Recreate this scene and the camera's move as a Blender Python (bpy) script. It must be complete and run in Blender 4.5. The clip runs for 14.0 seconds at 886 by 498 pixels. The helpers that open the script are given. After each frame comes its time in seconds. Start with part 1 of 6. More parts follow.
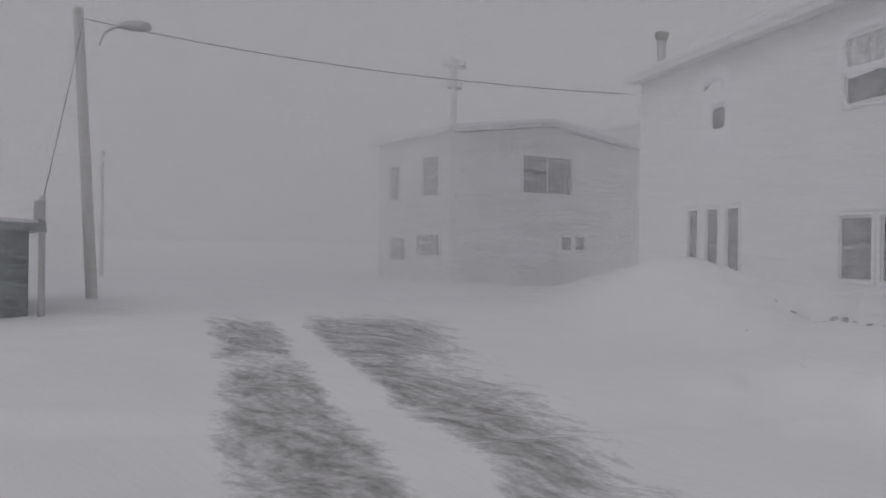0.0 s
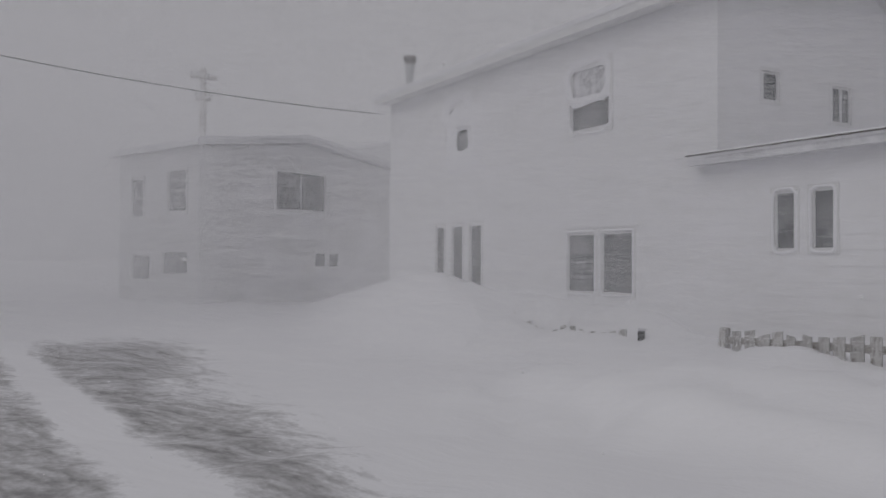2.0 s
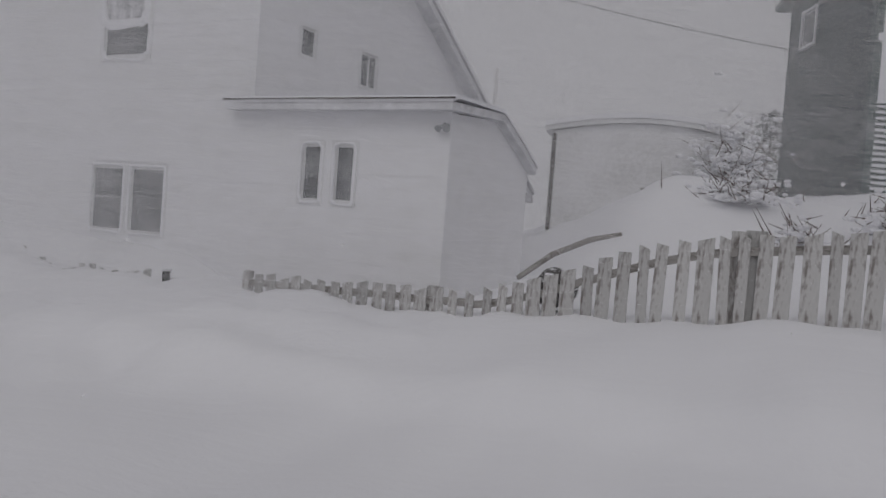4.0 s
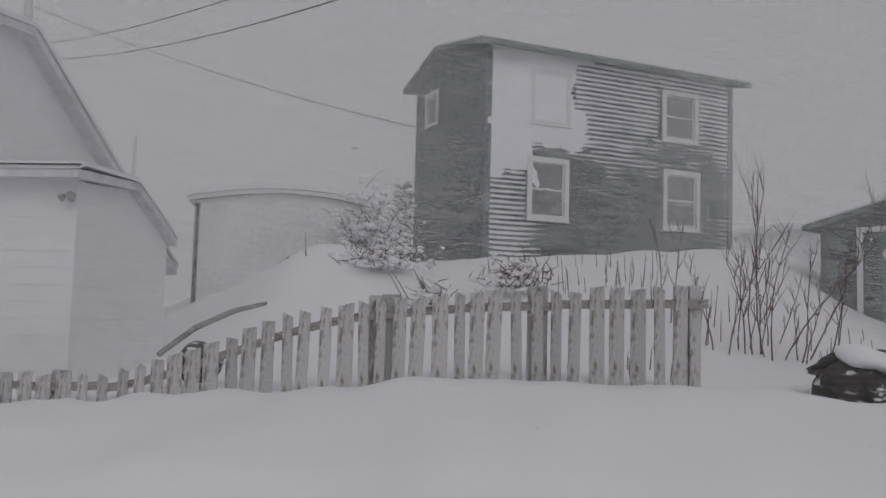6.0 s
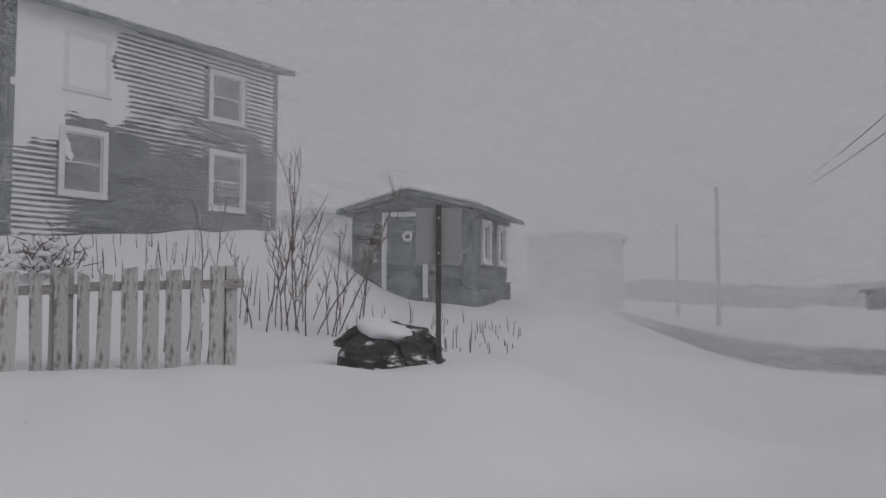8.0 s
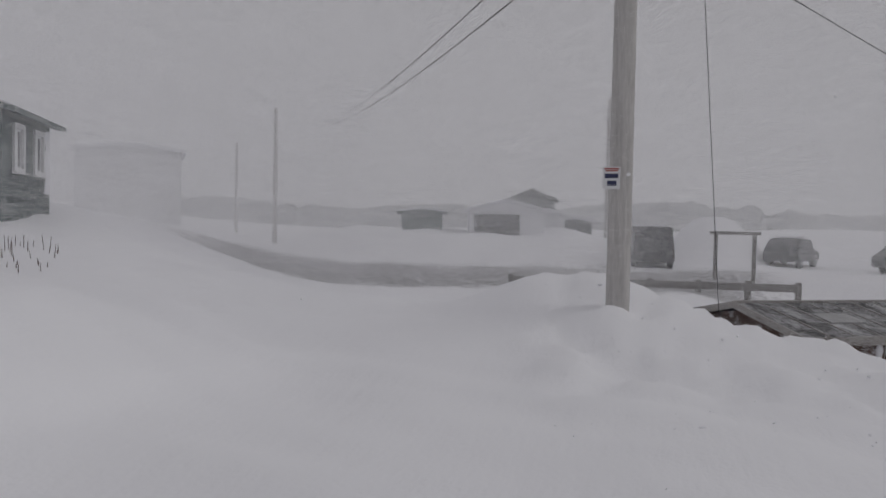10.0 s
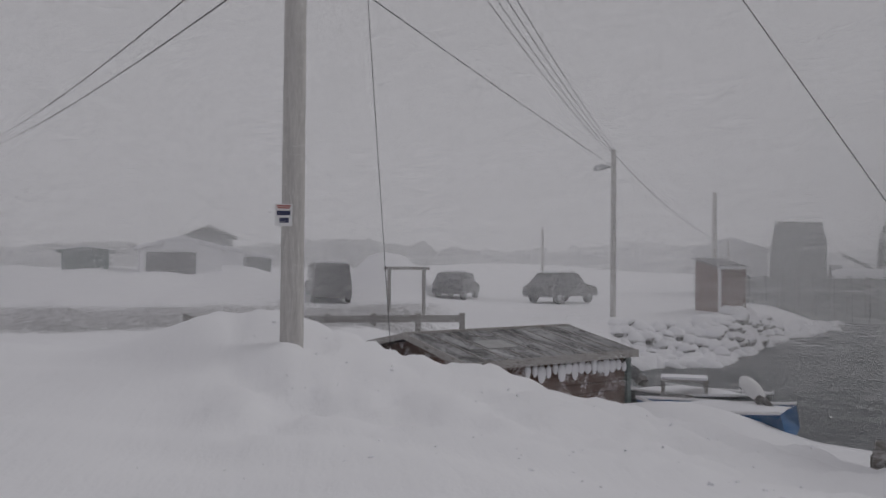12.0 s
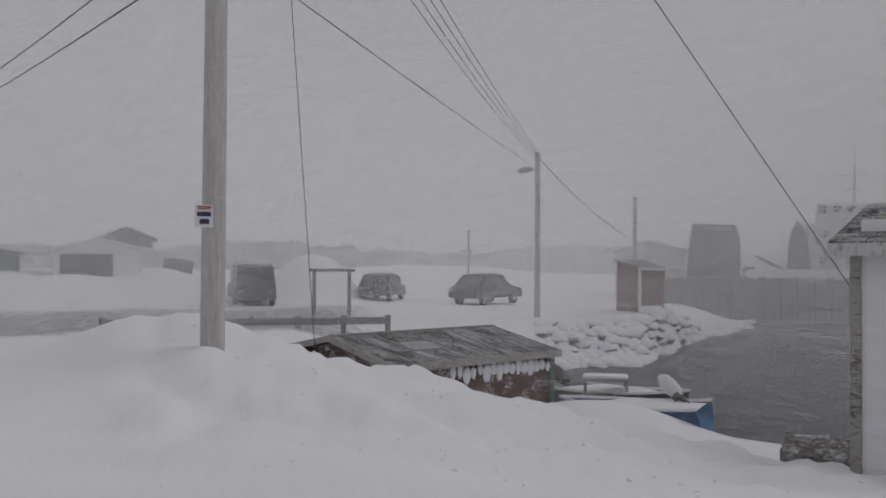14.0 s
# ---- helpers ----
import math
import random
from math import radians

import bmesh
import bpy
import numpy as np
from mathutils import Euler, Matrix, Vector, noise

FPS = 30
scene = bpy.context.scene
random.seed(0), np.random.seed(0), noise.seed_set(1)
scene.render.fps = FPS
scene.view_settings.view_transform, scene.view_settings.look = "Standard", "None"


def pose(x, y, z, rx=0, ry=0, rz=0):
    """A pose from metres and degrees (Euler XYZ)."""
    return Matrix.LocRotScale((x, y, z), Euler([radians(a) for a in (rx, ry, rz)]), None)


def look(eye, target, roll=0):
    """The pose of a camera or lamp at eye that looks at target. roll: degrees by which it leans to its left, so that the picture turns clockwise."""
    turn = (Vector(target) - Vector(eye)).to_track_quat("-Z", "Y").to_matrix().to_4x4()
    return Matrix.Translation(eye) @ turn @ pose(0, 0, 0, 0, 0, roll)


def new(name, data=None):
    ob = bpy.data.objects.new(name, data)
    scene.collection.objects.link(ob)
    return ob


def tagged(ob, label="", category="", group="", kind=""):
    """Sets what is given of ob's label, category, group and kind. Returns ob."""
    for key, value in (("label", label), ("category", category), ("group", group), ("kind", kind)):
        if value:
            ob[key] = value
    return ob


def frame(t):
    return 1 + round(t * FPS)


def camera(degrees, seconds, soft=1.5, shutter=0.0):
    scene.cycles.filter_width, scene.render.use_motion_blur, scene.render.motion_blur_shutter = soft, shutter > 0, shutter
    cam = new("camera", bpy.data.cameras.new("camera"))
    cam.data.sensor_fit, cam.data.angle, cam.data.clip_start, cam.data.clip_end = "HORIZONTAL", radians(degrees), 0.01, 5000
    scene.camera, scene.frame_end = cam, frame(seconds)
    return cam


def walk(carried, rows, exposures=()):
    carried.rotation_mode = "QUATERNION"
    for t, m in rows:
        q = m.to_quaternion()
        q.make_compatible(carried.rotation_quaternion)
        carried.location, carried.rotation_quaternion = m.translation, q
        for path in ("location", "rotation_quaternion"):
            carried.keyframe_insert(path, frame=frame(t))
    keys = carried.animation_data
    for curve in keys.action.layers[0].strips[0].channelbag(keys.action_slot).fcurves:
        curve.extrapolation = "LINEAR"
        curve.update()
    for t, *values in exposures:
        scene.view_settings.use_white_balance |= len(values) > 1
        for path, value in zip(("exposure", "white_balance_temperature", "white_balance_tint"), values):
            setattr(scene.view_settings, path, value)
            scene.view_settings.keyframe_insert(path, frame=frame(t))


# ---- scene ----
from math import cos, sin, tan, pi, hypot, atan2, degrees

# ---- camera: held 0.25 m in front of a body that turns on the spot ----
cam = camera(56.19, 14.0, soft=1.6)


def eye_pose(yaw, pitch, roll):
    a = radians(yaw)
    return pose(-0.255 * sin(a), 0.255 * cos(a), 1.6, 90 + pitch, roll, yaw)


PATH = [
    (0.0, eye_pose(-0.00, -0.31, -0.82)),
    (0.5, eye_pose(-5.17, -0.31, -0.53)),
    (1.0, eye_pose(-9.85, 1.06, -1.10)),
    (1.5, eye_pose(-13.11, 0.65, -0.69)),
    (2.0, eye_pose(-16.72, 1.02, -0.37)),
    (2.5, eye_pose(-21.32, 2.11, 0.11)),
    (3.0, eye_pose(-29.10, 3.54, -1.55)),
    (3.2, eye_pose(-32.50, -0.01, -2.20)),
    (3.5, eye_pose(-38.72, -1.84, -3.36)),
    (4.0, eye_pose(-47.72, -1.66, -4.35)),
    (4.2, eye_pose(-52.05, -2.76, -5.08)),
    (6.3, eye_pose(-74.58, 6.14, -1.28)),
    (6.5, eye_pose(-77.16, 7.09, -1.22)),
    (7.0, eye_pose(-84.44, 5.86, -0.03)),
    (7.5, eye_pose(-92.72, 3.75, -0.32)),
    (8.0, eye_pose(-101.60, 3.45, -0.03)),
    (8.3, eye_pose(-105.35, 2.51, 0.43)),
    (8.5, eye_pose(-109.68, 1.59, -0.84)),
    (9.0, eye_pose(-115.41, 0.96, -1.58)),
    (9.2, eye_pose(-118.87, 0.12, -1.12)),
    (11.3, eye_pose(-145.65, 0.28, -1.57)),
    (11.5, eye_pose(-147.79, 0.83, -1.12)),
    (12.0, eye_pose(-152.99, 0.91, -0.45)),
    (12.5, eye_pose(-156.39, 1.32, 0.45)),
    (13.0, eye_pose(-160.99, 1.16, 0.51)),
    (13.5, eye_pose(-160.83, 0.74, 0.57)),
    (14.0, eye_pose(-158.06, 1.06, -0.32)),
]
walk(cam, PATH, exposures=[(0.0, -0.10), (2.0, -0.09), (4.2, -0.12), (6.3, -0.06), (7.5, -0.04), (9.0, -0.01), (11.3, 0.0), (14.0, 0.06)])

# ---- sky and light: flat overcast of a blizzard ----
world = bpy.data.worlds.new("world")
scene.world = world
world.use_nodes = True
wn, wl = world.node_tree.nodes, world.node_tree.links
wn.clear()
w_out = wn.new("ShaderNodeOutputWorld")
w_bg = wn.new("ShaderNodeBackground")
w_sky = wn.new("ShaderNodeTexSky")
w_sky.sky_type, w_sky.sun_disc = "NISHITA", False
w_sky.sun_elevation, w_sky.sun_rotation = radians(42), radians(200)
w_hs = wn.new("ShaderNodeHueSaturation")
w_hs.inputs["Saturation"].default_value = 0.12
w_hs.inputs["Value"].default_value = 0.10
w_mix = wn.new("ShaderNodeMixRGB")
w_mix.inputs[0].default_value = 0.88
w_mix.inputs[2].default_value = (3.0, 2.95, 3.12, 1)
wl.new(w_sky.outputs[0], w_hs.inputs["Color"])
wl.new(w_hs.outputs[0], w_mix.inputs[1])
wl.new(w_mix.outputs[0], w_bg.inputs[0])
w_bg.inputs[1].default_value = 0.12
wl.new(w_bg.outputs[0], w_out.inputs[0])

sun_data = bpy.data.lights.new("sun", "SUN")
sun_data.energy, sun_data.angle, sun_data.color = 0.54, radians(40), (1.0, 0.985, 0.97)
sun = new("sun", sun_data)
sun.matrix_world = look((0, 0, 30), (26, 20, 0))


# ---- materials ----
def mat(name, base, rough=0.8, metal=0.0, vary=0.12, scale=3.0, fine=40.0, bump=0.15, second=None, amount=0.5, sharp=0.12, stretch=(1, 1, 1), transmission=0.0, jitter=0.0, coords="Object"):
    """Base colour with two scales of variation; second: a colour that shows in noisy patches (snow, bare wood)."""
    m = bpy.data.materials.new(name)
    m.use_nodes = True
    n, l = m.node_tree.nodes, m.node_tree.links
    b = n["Principled BSDF"]
    b.inputs["Roughness"].default_value, b.inputs["Metallic"].default_value = rough, metal
    b.inputs["Transmission Weight"].default_value = transmission
    tc = n.new("ShaderNodeTexCoord")
    mp = n.new("ShaderNodeMapping")
    mp.inputs["Scale"].default_value = stretch
    l.new(tc.outputs[coords], mp.inputs[0])
    big, small = n.new("ShaderNodeTexNoise"), n.new("ShaderNodeTexNoise")
    big.inputs["Scale"].default_value, small.inputs["Scale"].default_value = scale, fine
    big.inputs["Detail"].default_value, small.inputs["Detail"].default_value = 4, 3
    l.new(mp.outputs[0], big.inputs[0]), l.new(mp.outputs[0], small.inputs[0])
    add = n.new("ShaderNodeMath")
    add.operation = "ADD"
    l.new(big.outputs[0], add.inputs[0]), l.new(small.outputs[0], add.inputs[1])
    span = n.new("ShaderNodeMapRange")
    span.inputs[1].default_value, span.inputs[2].default_value = 0.6, 1.4
    span.inputs[3].default_value, span.inputs[4].default_value = 1 - vary, 1 + vary
    l.new(add.outputs[0], span.inputs[0])
    tone = n.new("ShaderNodeMixRGB")
    tone.blend_type, tone.inputs[0].default_value = "MULTIPLY", 1
    tone.inputs[1].default_value = (*base, 1)
    l.new(span.outputs[0], tone.inputs[2])
    colour = tone.outputs[0]
    if second:
        patch = n.new("ShaderNodeMapRange")
        mid = 1.0 + (0.5 - amount) * 0.7
        patch.inputs[1].default_value, patch.inputs[2].default_value = mid - sharp, mid + sharp
        l.new(add.outputs[0], patch.inputs[0])
        over = n.new("ShaderNodeMixRGB")
        over.inputs[2].default_value = (*second, 1)
        l.new(patch.outputs[0], over.inputs[0]), l.new(colour, over.inputs[1])
        colour = over.outputs[0]
    if jitter:
        info, jr = n.new("ShaderNodeObjectInfo"), n.new("ShaderNodeMapRange")
        jr.inputs[3].default_value, jr.inputs[4].default_value = 1 - jitter, 1 + jitter
        l.new(info.outputs["Random"], jr.inputs[0])
        jm = n.new("ShaderNodeMixRGB")
        jm.blend_type, jm.inputs[0].default_value = "MULTIPLY", 1
        l.new(colour, jm.inputs[1]), l.new(jr.outputs[0], jm.inputs[2])
        colour = jm.outputs[0]
    l.new(colour, b.inputs["Base Color"])
    if bump:
        bp = n.new("ShaderNodeBump")
        bp.inputs["Strength"].default_value, bp.inputs["Distance"].default_value = bump, 0.02
        l.new(add.outputs[0], bp.inputs["Height"]), l.new(bp.outputs[0], b.inputs["Normal"])
    return m


SNOW = (0.83, 0.83, 0.86)
M_SNOW = mat("snow", SNOW, 0.75, vary=0.03, scale=1.2, fine=18, bump=0.25)
def airy_snow():
    """Flying snow passes light as well as throwing it back."""
    m = bpy.data.materials.new("blown_snow")
    m.use_nodes = True
    n, l = m.node_tree.nodes, m.node_tree.links
    n.clear()
    out, mix, d, t = n.new("ShaderNodeOutputMaterial"), n.new("ShaderNodeMixShader"), n.new("ShaderNodeBsdfDiffuse"), n.new("ShaderNodeBsdfTranslucent")
    d.inputs[0].default_value = t.inputs[0].default_value = (0.96, 0.96, 0.97, 1)
    l.new(d.outputs[0], mix.inputs[1]), l.new(t.outputs[0], mix.inputs[2]), l.new(mix.outputs[0], out.inputs[0])
    return m


M_AIR = airy_snow()
M_VINYL = mat("white_vinyl", (0.77, 0.77, 0.78), 0.55, vary=0.03, scale=0.4, fine=3, bump=0.02, second=SNOW, amount=0.5, sharp=0.4, stretch=(1, 1, 2))
M_FROST = mat("frosted_glass", (0.40, 0.40, 0.42), 0.5, vary=0.15, scale=2.0, fine=9, bump=0.05, second=SNOW, amount=0.35, sharp=0.35)
M_CREAM = mat("cream_board", (0.66, 0.66, 0.66), 0.6, vary=0.08, scale=0.7, fine=12, bump=0.1, second=SNOW, amount=0.35, sharp=0.3)
M_TRIM = mat("white_trim", (0.72, 0.72, 0.73), 0.5, vary=0.06, scale=4, fine=40, bump=0.1)
M_ROOF_SNOW = mat("roof_snow", (0.80, 0.80, 0.83), 0.8, vary=0.05, scale=1.5, fine=12, bump=0.3)
M_FASCIA = mat("grey_fascia", (0.55, 0.55, 0.57), 0.6, vary=0.08, scale=0.8, fine=6, second=SNOW, amount=0.4, sharp=0.4)
M_GREEN = mat("green_clapboard", (0.055, 0.075, 0.075), 0.65, vary=0.3, scale=1.4, fine=18, second=(0.30, 0.31, 0.33), amount=0.08, sharp=0.35, stretch=(1, 1, 2))
M_GREEN_TRIM = mat("green_trim", (0.085, 0.116, 0.112), 0.6, vary=0.2, scale=3, fine=30, second=(0.5, 0.5, 0.52), amount=0.2, sharp=0.25)
M_GREEN_DOOR = mat("green_door", (0.06, 0.105, 0.096), 0.55, vary=0.15, scale=3, fine=30, second=(0.4, 0.42, 0.42), amount=0.15, sharp=0.3)
M_GREEN_SHED = mat("dark_green_boards", (0.05, 0.075, 0.072), 0.7, vary=0.3, scale=2, fine=22, second=(0.4, 0.41, 0.42), amount=0.2, sharp=0.3, stretch=(1, 1, 2))
M_GLASS = mat("window_glass", (0.12, 0.125, 0.13), 0.12, vary=0.1, scale=1.3, fine=4, bump=0.02, second=(0.42, 0.42, 0.44), amount=0.1, sharp=0.45)
M_POLE = mat("weathered_pole", (0.50, 0.485, 0.47), 0.85, vary=0.25, scale=6, fine=30, bump=0.5, stretch=(3, 3, 0.25))
M_FARPOLE = mat("pole_wood", (0.26, 0.25, 0.24), 0.85, vary=0.2, scale=4, fine=30, bump=0.3, stretch=(3, 3, 0.25))
M_PICKET = mat("peeling_white_picket", (0.52, 0.515, 0.51), 0.75, vary=0.12, scale=5, fine=30, bump=0.3, second=(0.22, 0.20, 0.19), amount=0.3, sharp=0.14, stretch=(1, 1, 0.35), jitter=0.15)
M_RAIL = mat("grey_rail_wood", (0.36, 0.345, 0.33), 0.8, vary=0.25, scale=5, fine=40, bump=0.4, stretch=(0.3, 1, 1), second=(0.14, 0.125, 0.115), amount=0.3)
M_METAL = mat("galvanised_metal", (0.42, 0.43, 0.44), 0.45, metal=0.7, vary=0.15, scale=6, fine=40, bump=0.1)
M_DARKMETAL = mat("dark_metal", (0.10, 0.09, 0.085), 0.6, metal=0.3, vary=0.3, scale=8, fine=50, bump=0.2)
M_SIGNBACK = mat("sign_back", (0.36, 0.36, 0.36), 0.5, metal=0.3, vary=0.08, scale=4, fine=30, bump=0.05)
M_CABLE = mat("cable", (0.05, 0.05, 0.055), 0.6, vary=0.1, bump=0)
M_TWIG = mat("twig_bark", (0.12, 0.085, 0.075), 0.85, vary=0.3, scale=10, fine=60, bump=0.3)
M_ROCK = mat("dark_rock", (0.075, 0.07, 0.068), 0.85, vary=0.4, scale=3, fine=9, bump=0.8, second=SNOW, amount=0.24, sharp=0.07, stretch=(1, 1, 2.5))
M_ROOF_WOOD = mat("tar_roof", (0.075, 0.073, 0.072), 0.85, vary=0.35, scale=3, fine=26, bump=0.6, second=(0.55, 0.55, 0.57), amount=0.38, sharp=0.25, stretch=(1, 0.35, 1))
M_BROWN = mat("brown_boards", (0.11, 0.065, 0.05), 0.8, vary=0.3, scale=3, fine=30, bump=0.4, second=SNOW, amount=0.2, sharp=0.15)
M_RED = mat("red_brown_paint", (0.17, 0.085, 0.065), 0.7, vary=0.2, scale=3, fine=30, bump=0.3, second=(0.5, 0.5, 0.5), amount=0.15, sharp=0.25)
M_BLUE = mat("blue_boat_paint", (0.02, 0.13, 0.32), 0.45, vary=0.12, scale=4, fine=40, bump=0.1)
M_WHITEBOX = mat("white_cowl", (0.72, 0.72, 0.72), 0.4, vary=0.06, scale=5, fine=40, bump=0.05)
M_CAR = mat("dark_car_paint", (0.035, 0.036, 0.04), 0.3, vary=0.2, scale=3, fine=30, bump=0.05, second=(0.45, 0.45, 0.47), amount=0.12, sharp=0.3)
M_CAR_GREY = mat("grey_car_paint", (0.045, 0.048, 0.05), 0.35, metal=0.0, vary=0.12, scale=3, fine=40, bump=0.05)
M_RUBBER = mat("black_rubber", (0.018, 0.018, 0.019), 0.7, vary=0.2, bump=0.2)
M_SHIP = mat("dark_ship_hull", (0.05, 0.06, 0.06), 0.6, vary=0.3, scale=0.5, fine=6, bump=0.2)
M_SHIPWHITE = mat("ship_white", (0.55, 0.55, 0.56), 0.6, vary=0.15, scale=0.6, fine=8, bump=0.1)
M_WOODPILE = mat("grey_logs", (0.20, 0.185, 0.17), 0.85, vary=0.35, scale=4, fine=30, bump=0.6, second=SNOW, amount=0.2, sharp=0.22, stretch=(0.4, 1, 1))
M_FIR = mat("dark_fir", (0.035, 0.045, 0.04), 0.9, vary=0.4, scale=3, fine=20, bump=0.2, second=SNOW, amount=0.2)
# ridge greys lifted and flattened: part of the haze is in this colour
M_FAR = mat("hazed_woods", (0.20, 0.205, 0.205), 0.9, vary=0.35, scale=0.06, fine=0.6, bump=0, second=(0.34, 0.345, 0.35), amount=0.3, sharp=0.4)
M_YELLOW = mat("yellow_paint", (0.55, 0.42, 0.10), 0.6, vary=0.1)
M_INK = mat("dark_blue_ink", (0.03, 0.035, 0.09), 0.6, vary=0.1, bump=0)
M_REDINK = mat("red_ink", (0.35, 0.08, 0.06), 0.6, vary=0.1, bump=0)


# ---- mesh helpers ----
def mesh_of(name, bm, material):
    me = bpy.data.meshes.new(name)
    bm.normal_update()
    bm.to_mesh(me)
    bm.free()
    me.materials.append(material)
    return me


def part(name, bm, material, parent=None, label="", smooth=False):
    me = mesh_of(name, bm, material)
    if smooth:
        me.shade_smooth()
    ob = new(name, me)
    ob.parent = parent
    if label:
        ob["label"] = label
    return ob


def thing(name, m, label, category, group="", kind=""):
    ob = new(name)
    ob.matrix_world = m
    ob.empty_display_size = 0.2
    return tagged(ob, label, category, group, kind)


def box(bm, x0, x1, y0, y1, z0, z1, m=None):
    vs = [bm.verts.new((x, y, z)) for z in (z0, z1) for y in (y0, y1) for x in (x0, x1)]
    for q in ((0, 2, 3, 1), (4, 5, 7, 6), (0, 1, 5, 4), (2, 6, 7, 3), (1, 3, 7, 5), (0, 4, 6, 2)):
        bm.faces.new([vs[i] for i in q])
    if m is not None:
        for v in vs:
            v.co = m @ v.co
    return vs


def prism(bm, pts, a, b, axis="x", m=None):
    """A closed outline of (p, q) pairs drawn from a to b along an axis: x gives (y, z) pairs, y gives (x, z), z gives (x, y)."""
    put = {"x": lambda t, p: (t, p[0], p[1]), "y": lambda t, p: (p[0], t, p[1]), "z": lambda t, p: (p[0], p[1], t)}[axis]
    lo, hi = [bm.verts.new(put(a, p)) for p in pts], [bm.verts.new(put(b, p)) for p in pts]
    n = len(pts)
    bm.faces.new(lo[::-1]), bm.faces.new(hi)
    for i in range(n):
        bm.faces.new((lo[i], lo[(i + 1) % n], hi[(i + 1) % n], hi[i]))
    if m is not None:
        for v in lo + hi:
            v.co = m @ v.co
    bmesh.ops.recalc_face_normals(bm, faces=bm.faces[:])


def tube(bm, points, radii, sides=8, cap=True):
    """A round rod through points, with a radius at each."""
    pts = [Vector(p) for p in points]
    rings = []
    for i, p in enumerate(pts):
        d = (pts[min(i + 1, len(pts) - 1)] - pts[max(i - 1, 0)]).normalized()
        a = d.cross(Vector((0, 0, 1)) if abs(d.z) < 0.9 else Vector((1, 0, 0))).normalized()
        b = d.cross(a)
        rings.append([bm.verts.new(p + (a * cos(2 * pi * k / sides) + b * sin(2 * pi * k / sides)) * radii[i]) for k in range(sides)])
    for r, s in zip(rings, rings[1:]):
        for k in range(sides):
            bm.faces.new((r[k], s[k], s[(k + 1) % sides], r[(k + 1) % sides]))
    if cap:
        bm.faces.new(rings[0]), bm.faces.new(rings[-1][::-1])


def bevelled(bm, width=0.01, segments=1):
    bmesh.ops.bevel(bm, geom=bm.edges[:], offset=width, segments=segments, affect="EDGES", clamp_overlap=True)
    return bm


def polar(bearing, dist, z=0.0):
    """A place by its bearing, clockwise from ahead at the start, and its distance."""
    a = radians(bearing)
    return Vector((dist * sin(a), dist * cos(a), z))


def frame_at(az, origin=(0, 0, 0)):
    return Matrix.Translation(origin) @ pose(0, 0, 0, 0, 0, az)


def step(a, b, x):
    t = min(1.0, max(0.0, (x - a) / (b - a)))
    return t * t * (3 - 2 * t)


def hump(x, y, cx, cy, rx, ry, turn=0):
    c, s = cos(radians(turn)), sin(radians(turn))
    dx, dy = x - cx, y - cy
    u, v = (dx * c + dy * s) / rx, (-dx * s + dy * c) / ry
    return math.exp(-(u * u + v * v))


# ---- the ground: one sheet of drifted snow, from the road up the hill and down to the harbour ----
NA = (sin(radians(76)), cos(radians(76)))
WATER_Z = -2.0


